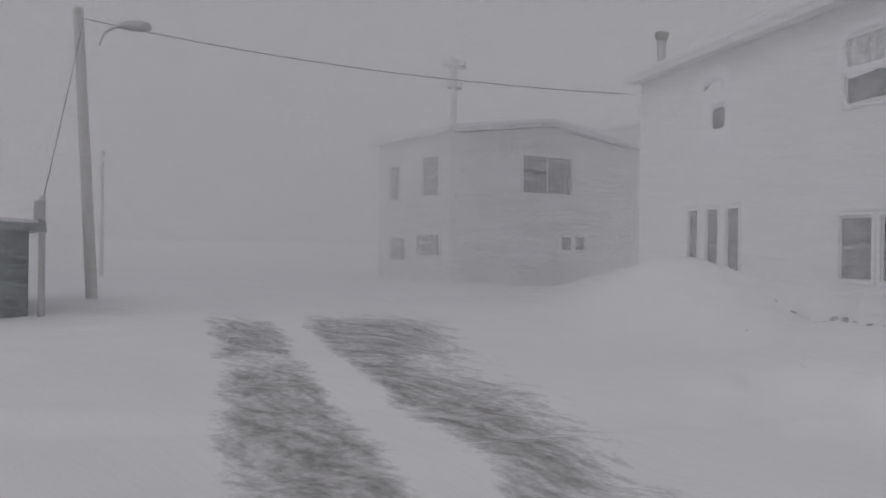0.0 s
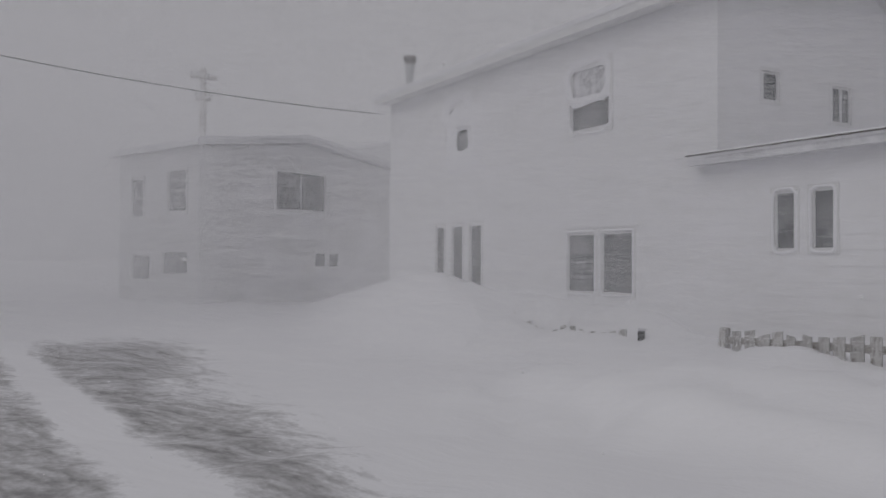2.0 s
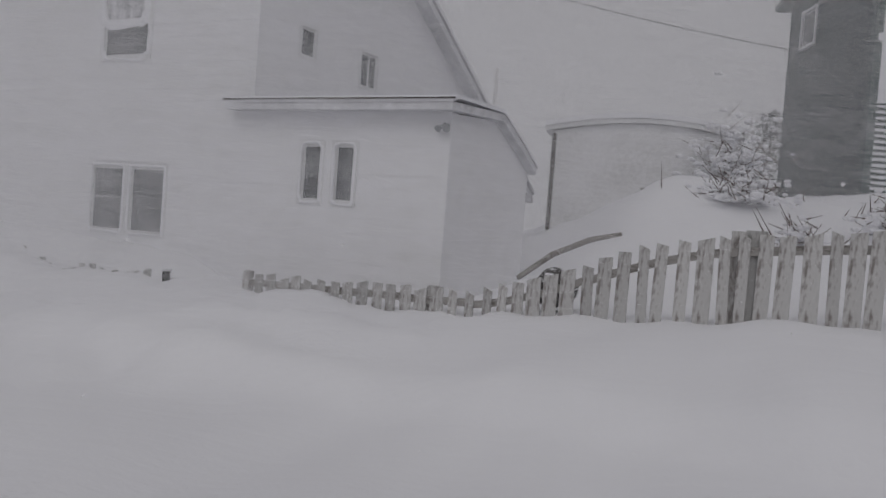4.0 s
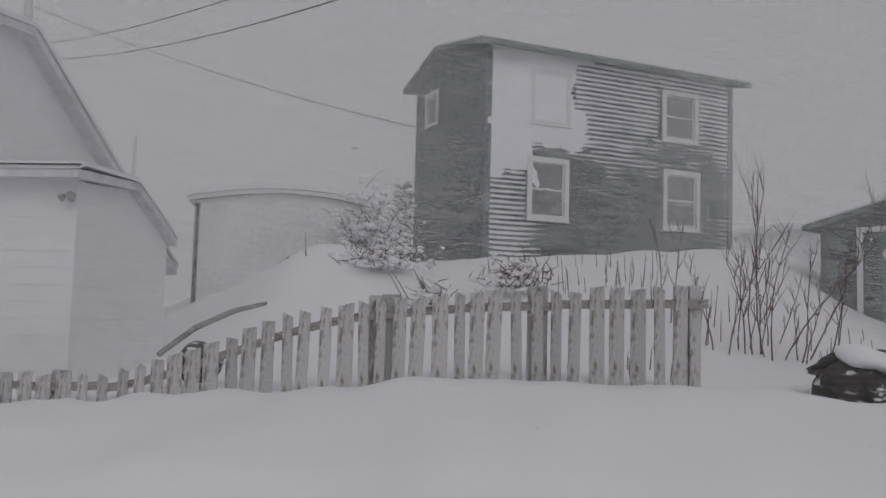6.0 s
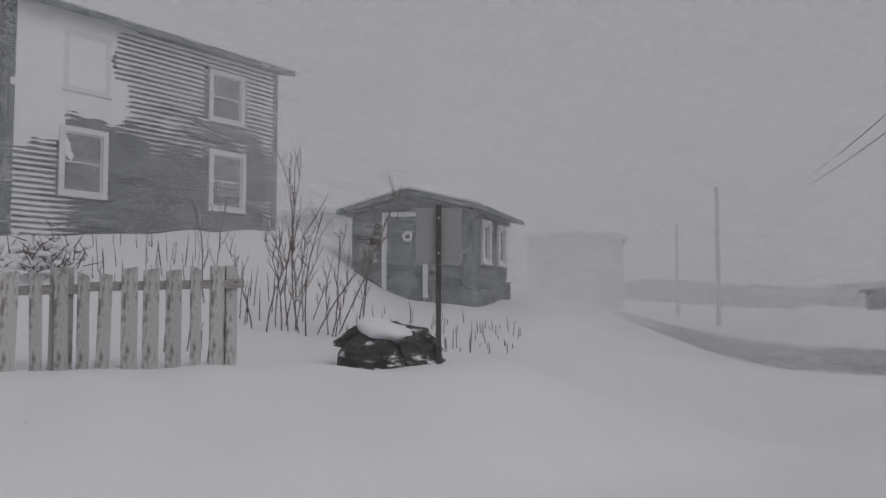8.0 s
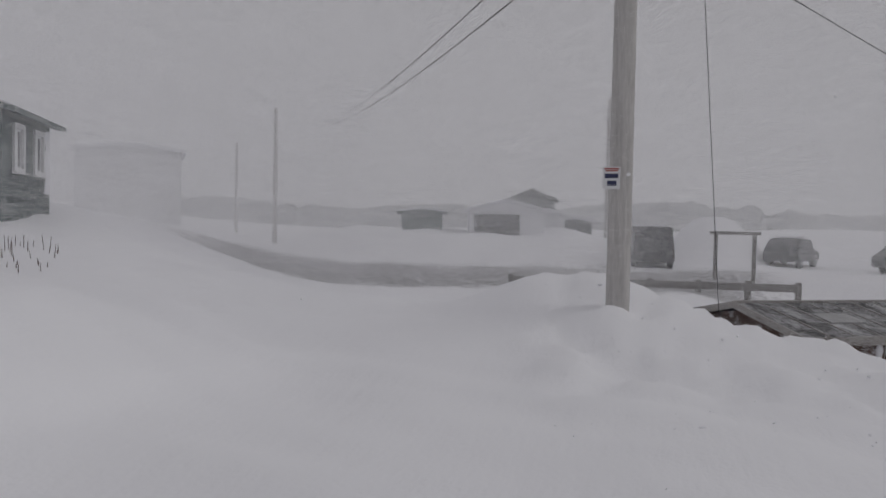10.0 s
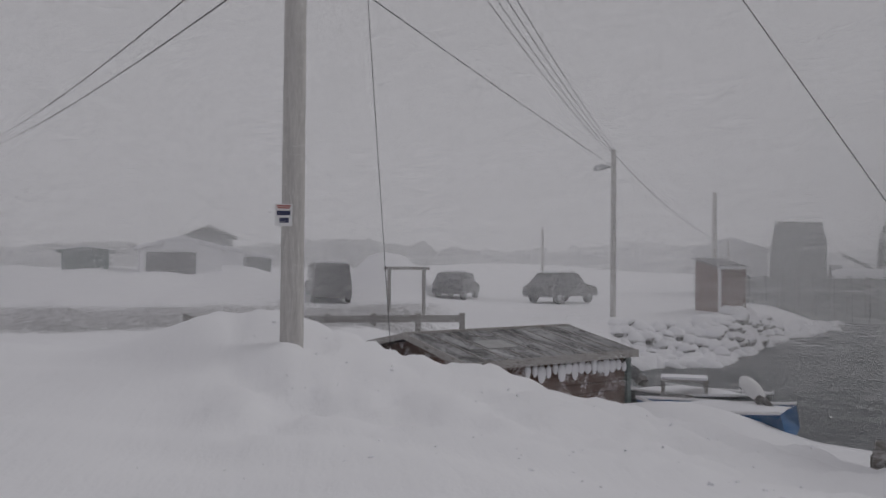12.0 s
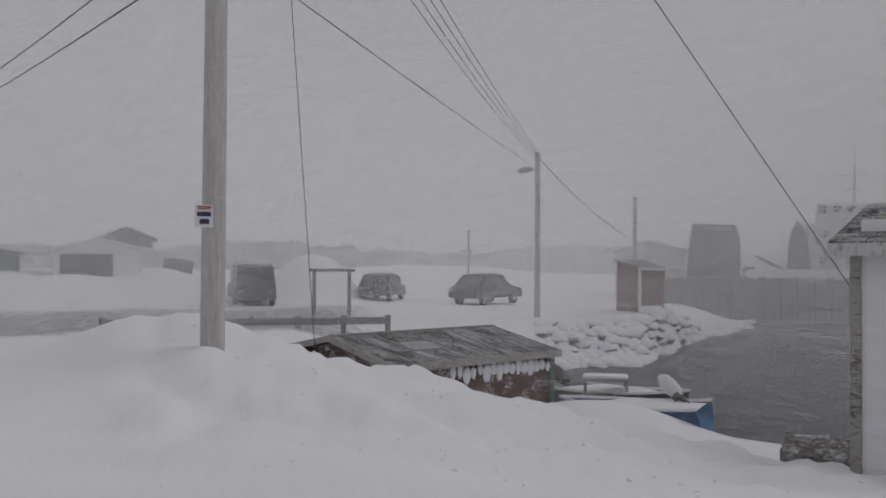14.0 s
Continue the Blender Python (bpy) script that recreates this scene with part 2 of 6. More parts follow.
def ground_height(x, y):
    d = hypot(x, y)
    b = degrees(atan2(x, y)) % 360
    if b > 250:
        b -= 360
    depth = x * NA[0] + y * NA[1]
    side = -(x * NA[1] - y * NA[0])
    z = 0.0
    # bank in front of the fence, and the hill behind it
    south = 1 - step(100, 126, b)
    north = step(8, 34, b)
    top = 0.56 + 0.36 * step(38, 80, b)
    bank = step(4.6, 8.4, depth) * top * south * north
    z += bank
    wob = 0.5 * noise.noise(Vector((x * 0.22, y * 0.22, 5.0)))
    z += 0.20 * step(5.7, 6.05, depth + wob) * (1 - step(6.05, 8.2, depth + wob)) * south * north
    hill = step(9.2, 21, depth) * (1.95 + 0.45 * step(66, 95, b)) * step(46, 62, b) * (1 - 0.56 * step(92, 100, b)) * (1 - step(106, 124, b))
    z += hill
    z += 0.35 * step(12, 30, d) * (1 - step(0, 14, b)) * step(-40, -10, b)
    # drifts along the white house
    heap = 1.40 * step(4.5, 16.2, b) - 0.26 * step(16.4, 20, b) - 0.18 * step(20, 24, b) - 0.14 * step(25, 31, b) - 0.25 * step(31, 33.5, b) - 0.55 * step(33, 36, b)
    gentle = 1 - step(16.5, 29, b)
    front = gentle * step(6.4, 9.0, depth) + (1 - gentle) * step(8.93, 9.28, depth)
    heap *= front * (1 - step(10.4, 13.5, depth)) * step(10, 13, d)
    heap += 0.06 * noise.noise(Vector((x * 1.1, y * 1.1, 6.0))) * step(0.2, 0.6, heap)
    z = max(z, heap)
    z += 0.12 * hump(x, y, 12.6, 7.4, 1.9, 0.9, 20)
    z += 0.75 * hump(x, y, 15.2, 7.6, 2.6, 1.3, 25)
    # drift below the shed and the road side towards the far cove
    z += 0.35 * hump(x, y, 12.0, -7.5, 3.5, 2.5, 0)
    lowland = step(108, 132, b) * (1 - step(196, 240, b))
    z -= 0.35 * lowland * step(12, 30, d)
    # the bank beside the pole, then the slope down to the boats
    z += 0.50 * hump(x, y, 6.4, -8.9, 2.4, 1.4, 50)
    z += 0.62 * hump(x, y, 7.9, -9.2, 1.5, 0.9, 30)
    z += 0.28 * hump(x, y, 3.1, -17.0, 1.5, 1.0, 0)
    slope = step(151, 182, b) * (1 - step(200, 235, b))
    z -= 0.66 * slope * step(4.0, 11.5, d)
    cove = step(147, 157, b) * (1 - step(205, 240, b))
    z -= (1.25 - 0.5 * slope) * cove * step(11.2, 14.5, d) * (1 - step(24, 36, d) * (1 - step(174, 178, b)))
    # harbour basin
    outer = 29.5 + 2 * step(165, 171, b) + 16 * step(170.5, 177.5, b) + 44 * step(177, 180, b) + 0.9 * noise.noise(Vector((x * 0.35, y * 0.35, 12.0)))
    basin = step(16.8, 20.5, d) * step(163, 166, b) * (1 - step(225, 262, b)) * (1 - step(outer - 1.5, outer + 4.5, d))
    z -= 2.6 * basin
    rough = noise.noise(Vector((x * 0.25, y * 0.25, 3.1))) * 0.10 + noise.noise(Vector((x * 0.9, y * 0.6, 7.7))) * 0.035
    z += rough * step(3, 9, d) * (0.35 + 0.65 * step(0.1, 0.7, abs(z)))
    z += 1.30 * step(38, 44, d) * step(120, 127, b) * (1 - step(141, 147, b)) * (1 - step(70, 90, d))
    z += 0.55 * noise.noise(Vector((x * 0.28, y * 0.28, 9.0))) * step(38, 43, d) * step(120, 124, b) * (1 - step(142, 146, b)) * (1 - step(60, 70, d))
    # heap of cleared snow behind the parked cars, and the pad under the red hut
    bx, by = x - 23.9, y + 40.0
    z += 2.45 * math.exp(-((bx * bx + by * by) / 5.2) ** 1.6)
    pad = hump(x, y, 6.2, -38.3, 2.0, 2.4, 0)
    z += max(0.0, -0.42 - z) * min(1.0, 1.6 * pad)
    z += 0.32 * hump(x, y, 3.3, -15.9, 1.75, 0.8, 0)
    z -= 0.22 * step(8.5, 11.8, d) * step(171, 178, b) * (1 - step(188, 196, b))
    # lumps thrown up by the plough along the banks
    lumpy = step(134, 141, b) * (1 - step(188, 196, b)) * step(6.5, 9.5, d) * (1 - step(12.5, 16, d))
    lumpy = max(lumpy, 0.7 * step(12, 20, b) * (1 - step(44, 60, b)) * step(6.5, 9, d) * (1 - step(16, 20, d)))
    z += lumpy * (0.30 * abs(noise.noise(Vector((x * 0.8, y * 0.8, 11)))) + 0.15 * abs(noise.noise(Vector((x * 2.3, y * 2.3, 4)))) + 0.05 * noise.noise(Vector((x * 6, y * 6, 8))) - 0.09)
    z += 0.09 * noise.noise(Vector((x * 0.5 + y * 0.2, y * 1.3 - x * 0.4, 2.0))) * step(2.5, 5, d) * (1 - step(25, 40, d))
    # far rise behind the cove
    z += 3.5 * step(110, 260, d) * (0.6 + 0.4 * sin(b * 0.09))
    return z


def bare_road(x, y, b, d):
    """How far the wind has swept the snow off the asphalt, 0 to 1."""
    along, across = -0.283 * x + 0.959 * y, 0.959 * x + 0.283 * y
    wob = 0.22 * noise.noise(Vector((x * 0.5, y * 0.5, 1.0)))
    a = across + wob
    ends = step(1.5, 4.0, along) * (1 - step(15.5, 18.8, along))
    left = step(0.05, 0.55, a) * (1 - step(1.25, 1.62, a)) * (1 - 0.4 * step(10.3, 11.2, along) * (1 - step(12.0, 12.6, along)))
    wide = 3.0 + 0.16 * max(0, along - 5)
    right = step(1.92, 2.2, a) * (1 - step(wide - 0.9, wide + 0.5, a)) * (1 - 0.6 * step(9.0, 10.2, along) * (1 - step(11, 12.0, along)) * step(2.6, 3.0, a))
    m = max(left * step(0, 0.2, left), right) * ends
    if 108 < b < 158:
        u = x * sin(radians(131)) + y * cos(radians(131))
        far = step(21.5, 24.5, u + wob * 6) * (1 - step(33, 41, u + wob * 8)) * step(110, 118, b) * (1 - step(149, 156, b))
        m = max(m, far * 1.1)
    return m


def ground_material():
    m = bpy.data.materials.new("snow_and_swept_asphalt")
    m.use_nodes = True
    n, l = m.node_tree.nodes, m.node_tree.links
    b = n["Principled BSDF"]
    tc = n.new("ShaderNodeTexCoord")

    def tex(scale, stretch, detail=5, turn=126):
        mr, mp, t = n.new("ShaderNodeMapping"), n.new("ShaderNodeMapping"), n.new("ShaderNodeTexNoise")
        mr.inputs["Rotation"].default_value = (0, 0, radians(-turn))
        mp.inputs["Scale"].default_value = stretch
        t.inputs["Scale"].default_value, t.inputs["Detail"].default_value = scale, detail
        l.new(tc.outputs["Object"], mr.inputs[0]), l.new(mr.outputs[0], mp.inputs[0]), l.new(mp.outputs[0], t.inputs[0])
        return t.outputs[0]

    streak, grain, broad = tex(2.4, (0.6, 1.7, 1)), tex(22, (1, 1, 1)), tex(0.35, (1, 1, 1))
    at = n.new("ShaderNodeAttribute")
    at.attribute_name = "bare"

    def op(kind, a, c):
        o = n.new("ShaderNodeMath")
        o.operation = kind
        for i, v in enumerate((a, c)):
            if isinstance(v, (int, float)):
                o.inputs[i].default_value = v
            else:
                l.new(v, o.inputs[i])
        return o.outputs[0]

    amount = op("ADD", op("ADD", at.outputs["Fac"], op("MULTIPLY", op("SUBTRACT", streak, 0.5), 1.7)), op("ADD", op("MULTIPLY", op("SUBTRACT", grain, 0.5), 0.9), op("MULTIPLY", op("SUBTRACT", tex(8, (0.8, 1.4, 1)), 0.5), 1.2)))
    sharp = n.new("ShaderNodeMapRange")
    sharp.inputs[1].default_value, sharp.inputs[2].default_value = 0.25, 1.35
    l.new(amount, sharp.inputs[0])
    mask = op("MULTIPLY", sharp.outputs[0], op("MINIMUM", op("MULTIPLY", at.outputs["Fac"], 3.0), 1.0))
    snow, asphalt, mix = n.new("ShaderNodeMixRGB"), n.new("ShaderNodeMixRGB"), n.new("ShaderNodeMixRGB")
    snow.inputs[1].default_value, snow.inputs[2].default_value = (0.80, 0.80, 0.83, 1), (0.87, 0.87, 0.89, 1)
    asphalt.inputs[1].default_value, asphalt.inputs[2].default_value = (0.15, 0.145, 0.147, 1), (0.40, 0.395, 0.40, 1)
    l.new(broad, snow.inputs[0]), l.new(grain, asphalt.inputs[0])
    l.new(mask, mix.inputs[0]), l.new(snow.outputs[0], mix.inputs[1]), l.new(asphalt.outputs[0], mix.inputs[2])
    l.new(mix.outputs[0], b.inputs["Base Color"])
    b.inputs["Roughness"].default_value = 0.8
    bp = n.new("ShaderNodeBump")
    bp.inputs["Strength"].default_value, bp.inputs["Distance"].default_value = 0.35, 0.05
    ripple = tex(3.2, (0.35, 1.6, 1), 4)
    l.new(op("SUBTRACT", op("ADD", op("MULTIPLY", ripple, 0.9), op("MULTIPLY", grain, 0.25)), op("MULTIPLY", mask, 0.5)), bp.inputs["Height"])
    l.new(bp.outputs[0], b.inputs["Normal"])
    return m


def build_ground():
    radii = [0.35 * 1.024 ** k for k in range(328)]
    turns = 560
    verts, faces, bare = [(0, 0, ground_height(0, 0.01))], [], [0.0]
    for r in radii:
        for k in range(turns):
            a = 2 * pi * k / turns
            x, y = r * sin(a), r * cos(a)
            bb = degrees(a)
            verts.append((x, y, ground_height(x, y)))
            bare.append(bare_road(x, y, bb, r) if r < 70 else 0.0)
    for k in range(turns):
        faces.append((0, 1 + (k + 1) % turns, 1 + k))
    for i in range(len(radii) - 1):
        o, q = 1 + i * turns, 1 + (i + 1) * turns
        for k in range(turns):
            k2 = (k + 1) % turns
            faces.append((o + k, o + k2, q + k2, q + k))
    me = bpy.data.meshes.new("ground")
    me.from_pydata(verts, [], faces)
    me.materials.append(ground_material())
    me.attributes.new("bare", "FLOAT", "POINT").data.foreach_set("value", bare)
    me.shade_smooth()
    ob = new("ground", me)
    tagged(ob, "deep wind-drifted snow over a road, slopes and a harbour bank", "snowy ground", kind="structure")
    return ob


build_ground()


def build_water():
    m = mat("harbour_water", (0.035, 0.042, 0.045), 0.42, vary=0.15, scale=0.4, fine=2, bump=0.03, stretch=(1, 0.5, 1))
    bm = bmesh.new()
    n, ln, wd = 60, 130, 130
    grid = [[bm.verts.new((-85 + wd * i / n, -118 + ln * j / n, WATER_Z + 0.012 * noise.noise(Vector((i * 0.7, j * 0.9, 0))))) for j in range(n + 1)] for i in range(n + 1)]
    for i in range(n):
        for j in range(n):
            bm.faces.new((grid[i][j], grid[i + 1][j], grid[i + 1][j + 1], grid[i][j + 1]))
    tagged(part("water", bm, m, smooth=True), "dark grey choppy harbour water", "water", kind="structure")


build_water()


# ---- houses: walls with real openings, lapped boards, windows set in ----
def wall_with_openings(bm, x0, x1, z0, z1, y0, y1, holes, m):
    """A wall slab along x with rectangular holes (x0, x1, z0, z1) through it."""
    xs = sorted({x0, x1, *[h[0] for h in holes], *[h[1] for h in holes]})
    zs = sorted({z0, z1, *[h[2] for h in holes], *[h[3] for h in holes]})
    for a, b in zip(xs, xs[1:]):
        run = None
        for c, d in zip(zs, zs[1:]):
            cx, cz = (a + b) / 2, (c + d) / 2
            solid = x0 < cx < x1 and z0 < cz < z1 and not any(h[0] < cx < h[1] and h[2] < cz < h[3] for h in holes)
            if solid and run is None:
                run = c
            if not solid and run is not None:
                box(bm, a, b, y0, y1, run, c, m)
                run = None
        if run is not None:
            box(bm, a, b, y0, y1, run, zs[-1], m)


def lapped_boards(bm, x0, x1, z0, top, y, holes, course, m, lip=0.016):
    """Clapboards on a wall facing -y: each course a wedge, thick at its lower edge. top: a height, or a function of x."""
    high = top if callable(top) else (lambda x: top)
    z = z0
    while z < max(high(x0), high(x1), high((x0 + x1) / 2)):
        spans = [(x0, x1)]
        for h in holes:
            if h[2] < z + course * 0.7 and h[3] > z + course * 0.3:
                spans = [s for a, b in spans for s in ((a, min(b, h[0])), (max(a, h[1]), b)) if s[1] - s[0] > 0.02]
        for a, b in spans:
            if callable(top):
                n = 24
                inside = [a + (b - a) * i / n for i in range(n + 1) if high(a + (b - a) * i / n) > z + course * 0.6]
                if len(inside) < 2:
                    continue
                a, b = inside[0], inside[-1]
            prism(bm_wedge := bmesh.new(), [(y - lip, z), (y - 0.002, z + course), (y + 0.004, z + course), (y + 0.004, z)], a, b, "x", m)
            me = bpy.data.meshes.new("w")
            bm_wedge.to_mesh(me)
            bm_wedge.free()
            bm.from_mesh(me)
            bpy.data.meshes.remove(me)
        z += course


def window(parent, m, x0, x1, z0, z1, y, trim=0.10, trim_mat=None, sashes=2, upright=False, sill=True, out=0.03, panes=None, name="window"):
    """A window in a wall facing -y: casing boards (the part), sash bars, panes and a sill under it."""
    tm = trim_mat or M_TRIM
    bm = bmesh.new()
    for a, b, c, d in ((x0 - trim, x1 + trim, z1, z1 + trim), (x0 - trim, x1 + trim, z0 - trim * 0.8, z0), (x0 - trim, x0, z0, z1), (x1, x1 + trim, z0, z1)):
        box(bm, a, b, y - out, y + 0.05, c, d, m)
    w = part(name, bm, tm, parent, "white painted window casing")
    bars = bmesh.new()
    t = 0.035
    for a, b, c, d in ((x0, x1, z1 - t, z1), (x0, x1, z0, z0 + t), (x0, x0 + t, z0 + t, z1 - t), (x1 - t, x1, z0 + t, z1 - t)):
        box(bars, a, b, y + 0.015, y + 0.06, c, d, m)
    cells = []
    if sashes > 1:
        for i in range(1, sashes):
            f = i / sashes
            if upright:
                xm = x0 + (x1 - x0) * f
                box(bars, xm - t / 2, xm + t / 2, y + 0.01, y + 0.055, z0 + t, z1 - t, m)
            else:
                zm = z0 + (z1 - z0) * f
                box(bars, x0 + t, x1 - t, y + 0.01, y + 0.055, zm - t / 2, zm + t / 2, m)
    part("sash", bars, tm, w)
    for i in range(sashes):
        f0, f1 = i / sashes, (i + 1) / sashes
        pb = bmesh.new()
        if upright:
            box(pb, x0 + (x1 - x0) * f0 + 0.02, x0 + (x1 - x0) * f1 - 0.02, y + 0.03, y + 0.04, z0 + 0.02, z1 - 0.02, m)
        else:
            box(pb, x0 + 0.02, x1 - 0.02, y + 0.03, y + 0.04, z0 + (z1 - z0) * f0 + 0.02, z0 + (z1 - z0) * f1 - 0.02, m)
        part("pane", pb, panes[i] if panes else M_GLASS, w, "dark window pane dusted with snow")
    if sill:
        sb = bmesh.new()
        box(sb, x0 - trim * 1.15, x1 + trim * 1.15, y - out - 0.045, y + 0.02, z0 - trim * 0.8 - 0.035, z0 - trim * 0.8, m)
        part("sill", bevelled(sb, 0.006), tm, w)
    return w


def snow_patch(parent, m, x0, x1, z0, z1, y, thick=0.05, seed=0, name="plastered_snow"):
    """Snow blown flat against a wall facing -y: a low uneven cushion with a ragged rim."""
    rng = random.Random(seed)
    bm = bmesh.new()
    nx, nz = 26, 26
    grid = {}
    for i in range(nx + 1):
        for j in range(nz + 1):
            u, v = i / nx, j / nz
            rim = min(u + 0.15, 1 - u, v, 1 - v + 0.08)
            ragged = 0.34 * noise.noise(Vector((u * 2.6, v * 2.6, seed))) + 0.22 * noise.noise(Vector((u * 7, v * 9, seed)))
            jx = (noise.noise(Vector((v * 7, seed, 1))) * 0.06) * (1 if u in (0, 1) else 0)
            jz = (noise.noise(Vector((u * 7, seed, 5))) * 0.06) * (1 if v in (0, 1) else 0)
            h = thick * step(0.02, 0.3, rim + ragged * 0.5 * (1 if rim < 0.3 else 0.2))
            grid[i, j] = bm.verts.new((x0 + (u + jx) * (x1 - x0), y - h, z0 + (v + jz) * (z1 - z0)))
    for i in range(nx):
        for j in range(nz):
            bm.faces.new((grid[i, j], grid[i + 1, j], grid[i + 1, j + 1], grid[i, j + 1]))
    bmesh.ops.transform(bm, matrix=m, verts=bm.verts[:])
    return part(name, bm, M_SNOW, parent, "snow plastered on the wall by the wind", smooth=True)


def snow_rim(parent, m, x0, x1, z0, z1, y, r, wide):
    """Snow packed round a pane in a wall facing -y: a soft ring whose opening has rounded corners."""
    bm = bmesh.new()
    loops = []
    for grow, dy, rr in ((0.0, 0.012, r), (0.012, -0.012, r), (wide * 0.6, -0.016, r + wide * 0.4), (wide, 0.006, r + wide * 0.6)):
        ring = []
        for cx, cz, a0 in ((x1, z1, 0), (x0, z1, 90), (x0, z0, 180), (x1, z0, 270)):
            sx, sz = (1 if cx == x1 else -1), (1 if cz == z1 else -1)
            q = min(rr, (x1 - x0) / 2 + grow - 0.005, (z1 - z0) / 2 + grow - 0.005)
            for k in range(6):
                a = radians(a0 + 18 * k)
                wob = 1 + 0.25 * noise.noise(Vector((cx * 3 + k, cz * 3, grow * 9)))
                ring.append(bm.verts.new((cx + sx * (grow - q) + q * cos(a) * wob, y + dy, cz + sz * (grow - q) + q * sin(a) * wob)))
        loops.append(ring)
    for p, q in zip(loops, loops[1:]):
        n = len(p)
        for i in range(n):
            bm.faces.new((p[i], p[(i + 1) % n], q[(i + 1) % n], q[i]))
    bmesh.ops.transform(bm, matrix=m, verts=bm.verts[:])
    return part("snow_rim", bm, M_SNOW, parent, "snow packed round the window pane", smooth=True)


def roof_slabs(bm, profile, x0, x1, thick, m):
    """A roof that follows (y, z) points, as one folded slab."""
    under = [(p, q - thick) for p, q in profile]
    prism(bm, list(profile) + under[::-1], x0, x1, "x", m)


def gable_fill(bm, pts, x0, x1, m):
    prism(bm, pts, x0, x1, "x", m)


# the big white house beside the road, with its low side wing
def white_house():
    m = frame_at(-76)
    h = thing("white_house", frame_at(-76, polar(61, 16, 0.6)), "two-storey white vinyl-sided house, snow-caked, with a lower wing", "house")
    inv = h.matrix_world.inverted() @ m
    F, L, R, W = 9.6, -18.75, -8.45, -5.15
    front = [(-11.8, -11.08, 1.11, 2.15), (-10.9, -10.16, 1.11, 2.15), (-16.46, -16.1, 0.9, 2.46), (-15.76, -15.33, 0.9, 2.46), (-15.03, -14.6, 0.9, 2.46),
             (-11.72, -10.72, 3.93, 5.05), (-16.0, -15.12, 4.02, 5.05)]
    wing = [(-7.48, -7.16, 1.80, 2.59), (-6.92, -6.60, 1.80, 2.59)]
    eave = lambda yy: 5.72 + (yy - F) * 0.125 if yy < 13.4 else 6.2 - (yy - 13.4) * 0.58
    # shell
    bm = bmesh.new()
    wall_with_openings(bm, L, R, -0.6, 5.72, F, F + 0.2, front, inv)
    prism(bm, [(F + 0.2, -0.6), (F + 0.2, 5.74), (13.4, 6.2), (19.6, 2.6), (19.6, -0.6)], L, L + 0.2, "x", inv)
    part("wall", bm, M_VINYL, h)
    # side wall above the wing, with two narrow windows
    side = inv @ Matrix.Translation((R, 0, 0)) @ pose(0, 0, 0, 0, 0, 90)
    holes_s = [(10.58, 10.95, 4.08, 4.7), (12.25, 12.75, 3.9, 4.5)]
    bm = bmesh.new()
    wall_with_openings(bm, F + 0.2, 19.6, -0.6, 3.0, 0, 0.2, [], side)
    wall_with_openings(bm, F + 0.2, 16.4, 3.0, 4.55, 0, 0.2, [(a, b, c, min(d, 4.54)) for a, b, c, d in holes_s], side)
    prism(bm, [(F + 0.2, 4.55), (F + 0.2, 5.74), (13.4, 6.2), (16.25, 4.55)], R - 0.2, R, "x", inv)
    prism(bm, [(16.4, 3.0), (16.4, 4.4), (18.8, 3.05)], R - 0.2, R, "x", inv)
    part("side_wall", bm, M_VINYL, h)
    bm = bmesh.new()
    box(bm, L + 0.2, R - 0.2, 19.4, 19.6, -0.6, 2.6, inv)
    part("back_wall", bm, M_VINYL, h)
    bm = bmesh.new()
    lapped_boards(bm, L, R - 0.001, 0.2, 5.70, F, front, 0.2, inv, lip=0.008)
    tagged(part("siding", bm, M_VINYL, h, "white vinyl siding blurred by stuck snow"), kind="stuff")
    bm = bmesh.new()
    top_s = lambda xx: eave(xx)
    lapped_boards(bm, F, 18.6, 2.9, top_s, 0, holes_s, 0.2, side, lip=0.008)
    tagged(part("side_siding", bm, M_VINYL, h), kind="stuff")
    # wing
    bm = bmesh.new()
    wall_with_openings(bm, R, W, -0.6, 3.05, F, F + 0.16, wing, inv)
    prism(bm, [(F + 0.16, -0.6), (F + 0.16, 3.04), (10.9, 3.12), (11.75, 2.74), (12.2, 2.5), (12.2, -0.6)], W - 0.16, W, "x", inv)
    part("wing_wall", bm, M_VINYL, h)
    bm = bmesh.new()
    lapped_boards(bm, R - 0.25, W, 0.2, 3.02, F - 0.004, wing, 0.2, inv, lip=0.008)
    lapped_boards(bm, F, 12.2, 0.2, lambda xx: 3.0 if xx < 11 else 3.0 - (xx - 11) * 0.5, 0, [], 0.2, inv @ Matrix.Translation((W, 0, 0)) @ pose(0, 0, 0, 0, 0, 90), lip=0.008)
    tagged(part("wing_siding", bm, M_VINYL, h), kind="stuff")
    # roofs: boards, snow on top, fascia along the eaves
    bm = bmesh.new()
    roof_slabs(bm, [(F - 0.32, 5.72), (13.4, 6.24), (19.9, 2.47)], L - 0.3, R + 0.28, 0.14, inv)
    part("roof", bm, M_FASCIA, h, "shallow front roof slope with snow-filled edge")
    bm = bmesh.new()
    roof_slabs(bm, [(F - 0.36, 5.79), (F - 0.1, 5.86), (13.3, 6.33), (13.5, 6.33), (19.95, 2.62)], L - 0.32, R + 0.30, 0.09, inv)
    part("roof_snow", bm, M_ROOF_SNOW, h, "wind-packed snow on the roof")
    bm = bmesh.new()
    box(bm, L - 0.28, R + 0.26, F - 0.345, F - 0.322, 5.56, 5.73, inv)
    part("fascia", bm, M_TRIM, h)
    bm = bmesh.new()
    box(bm, L - 0.1, R + 0.05, F - 0.318, F - 0.03, 5.575, 5.6, inv)
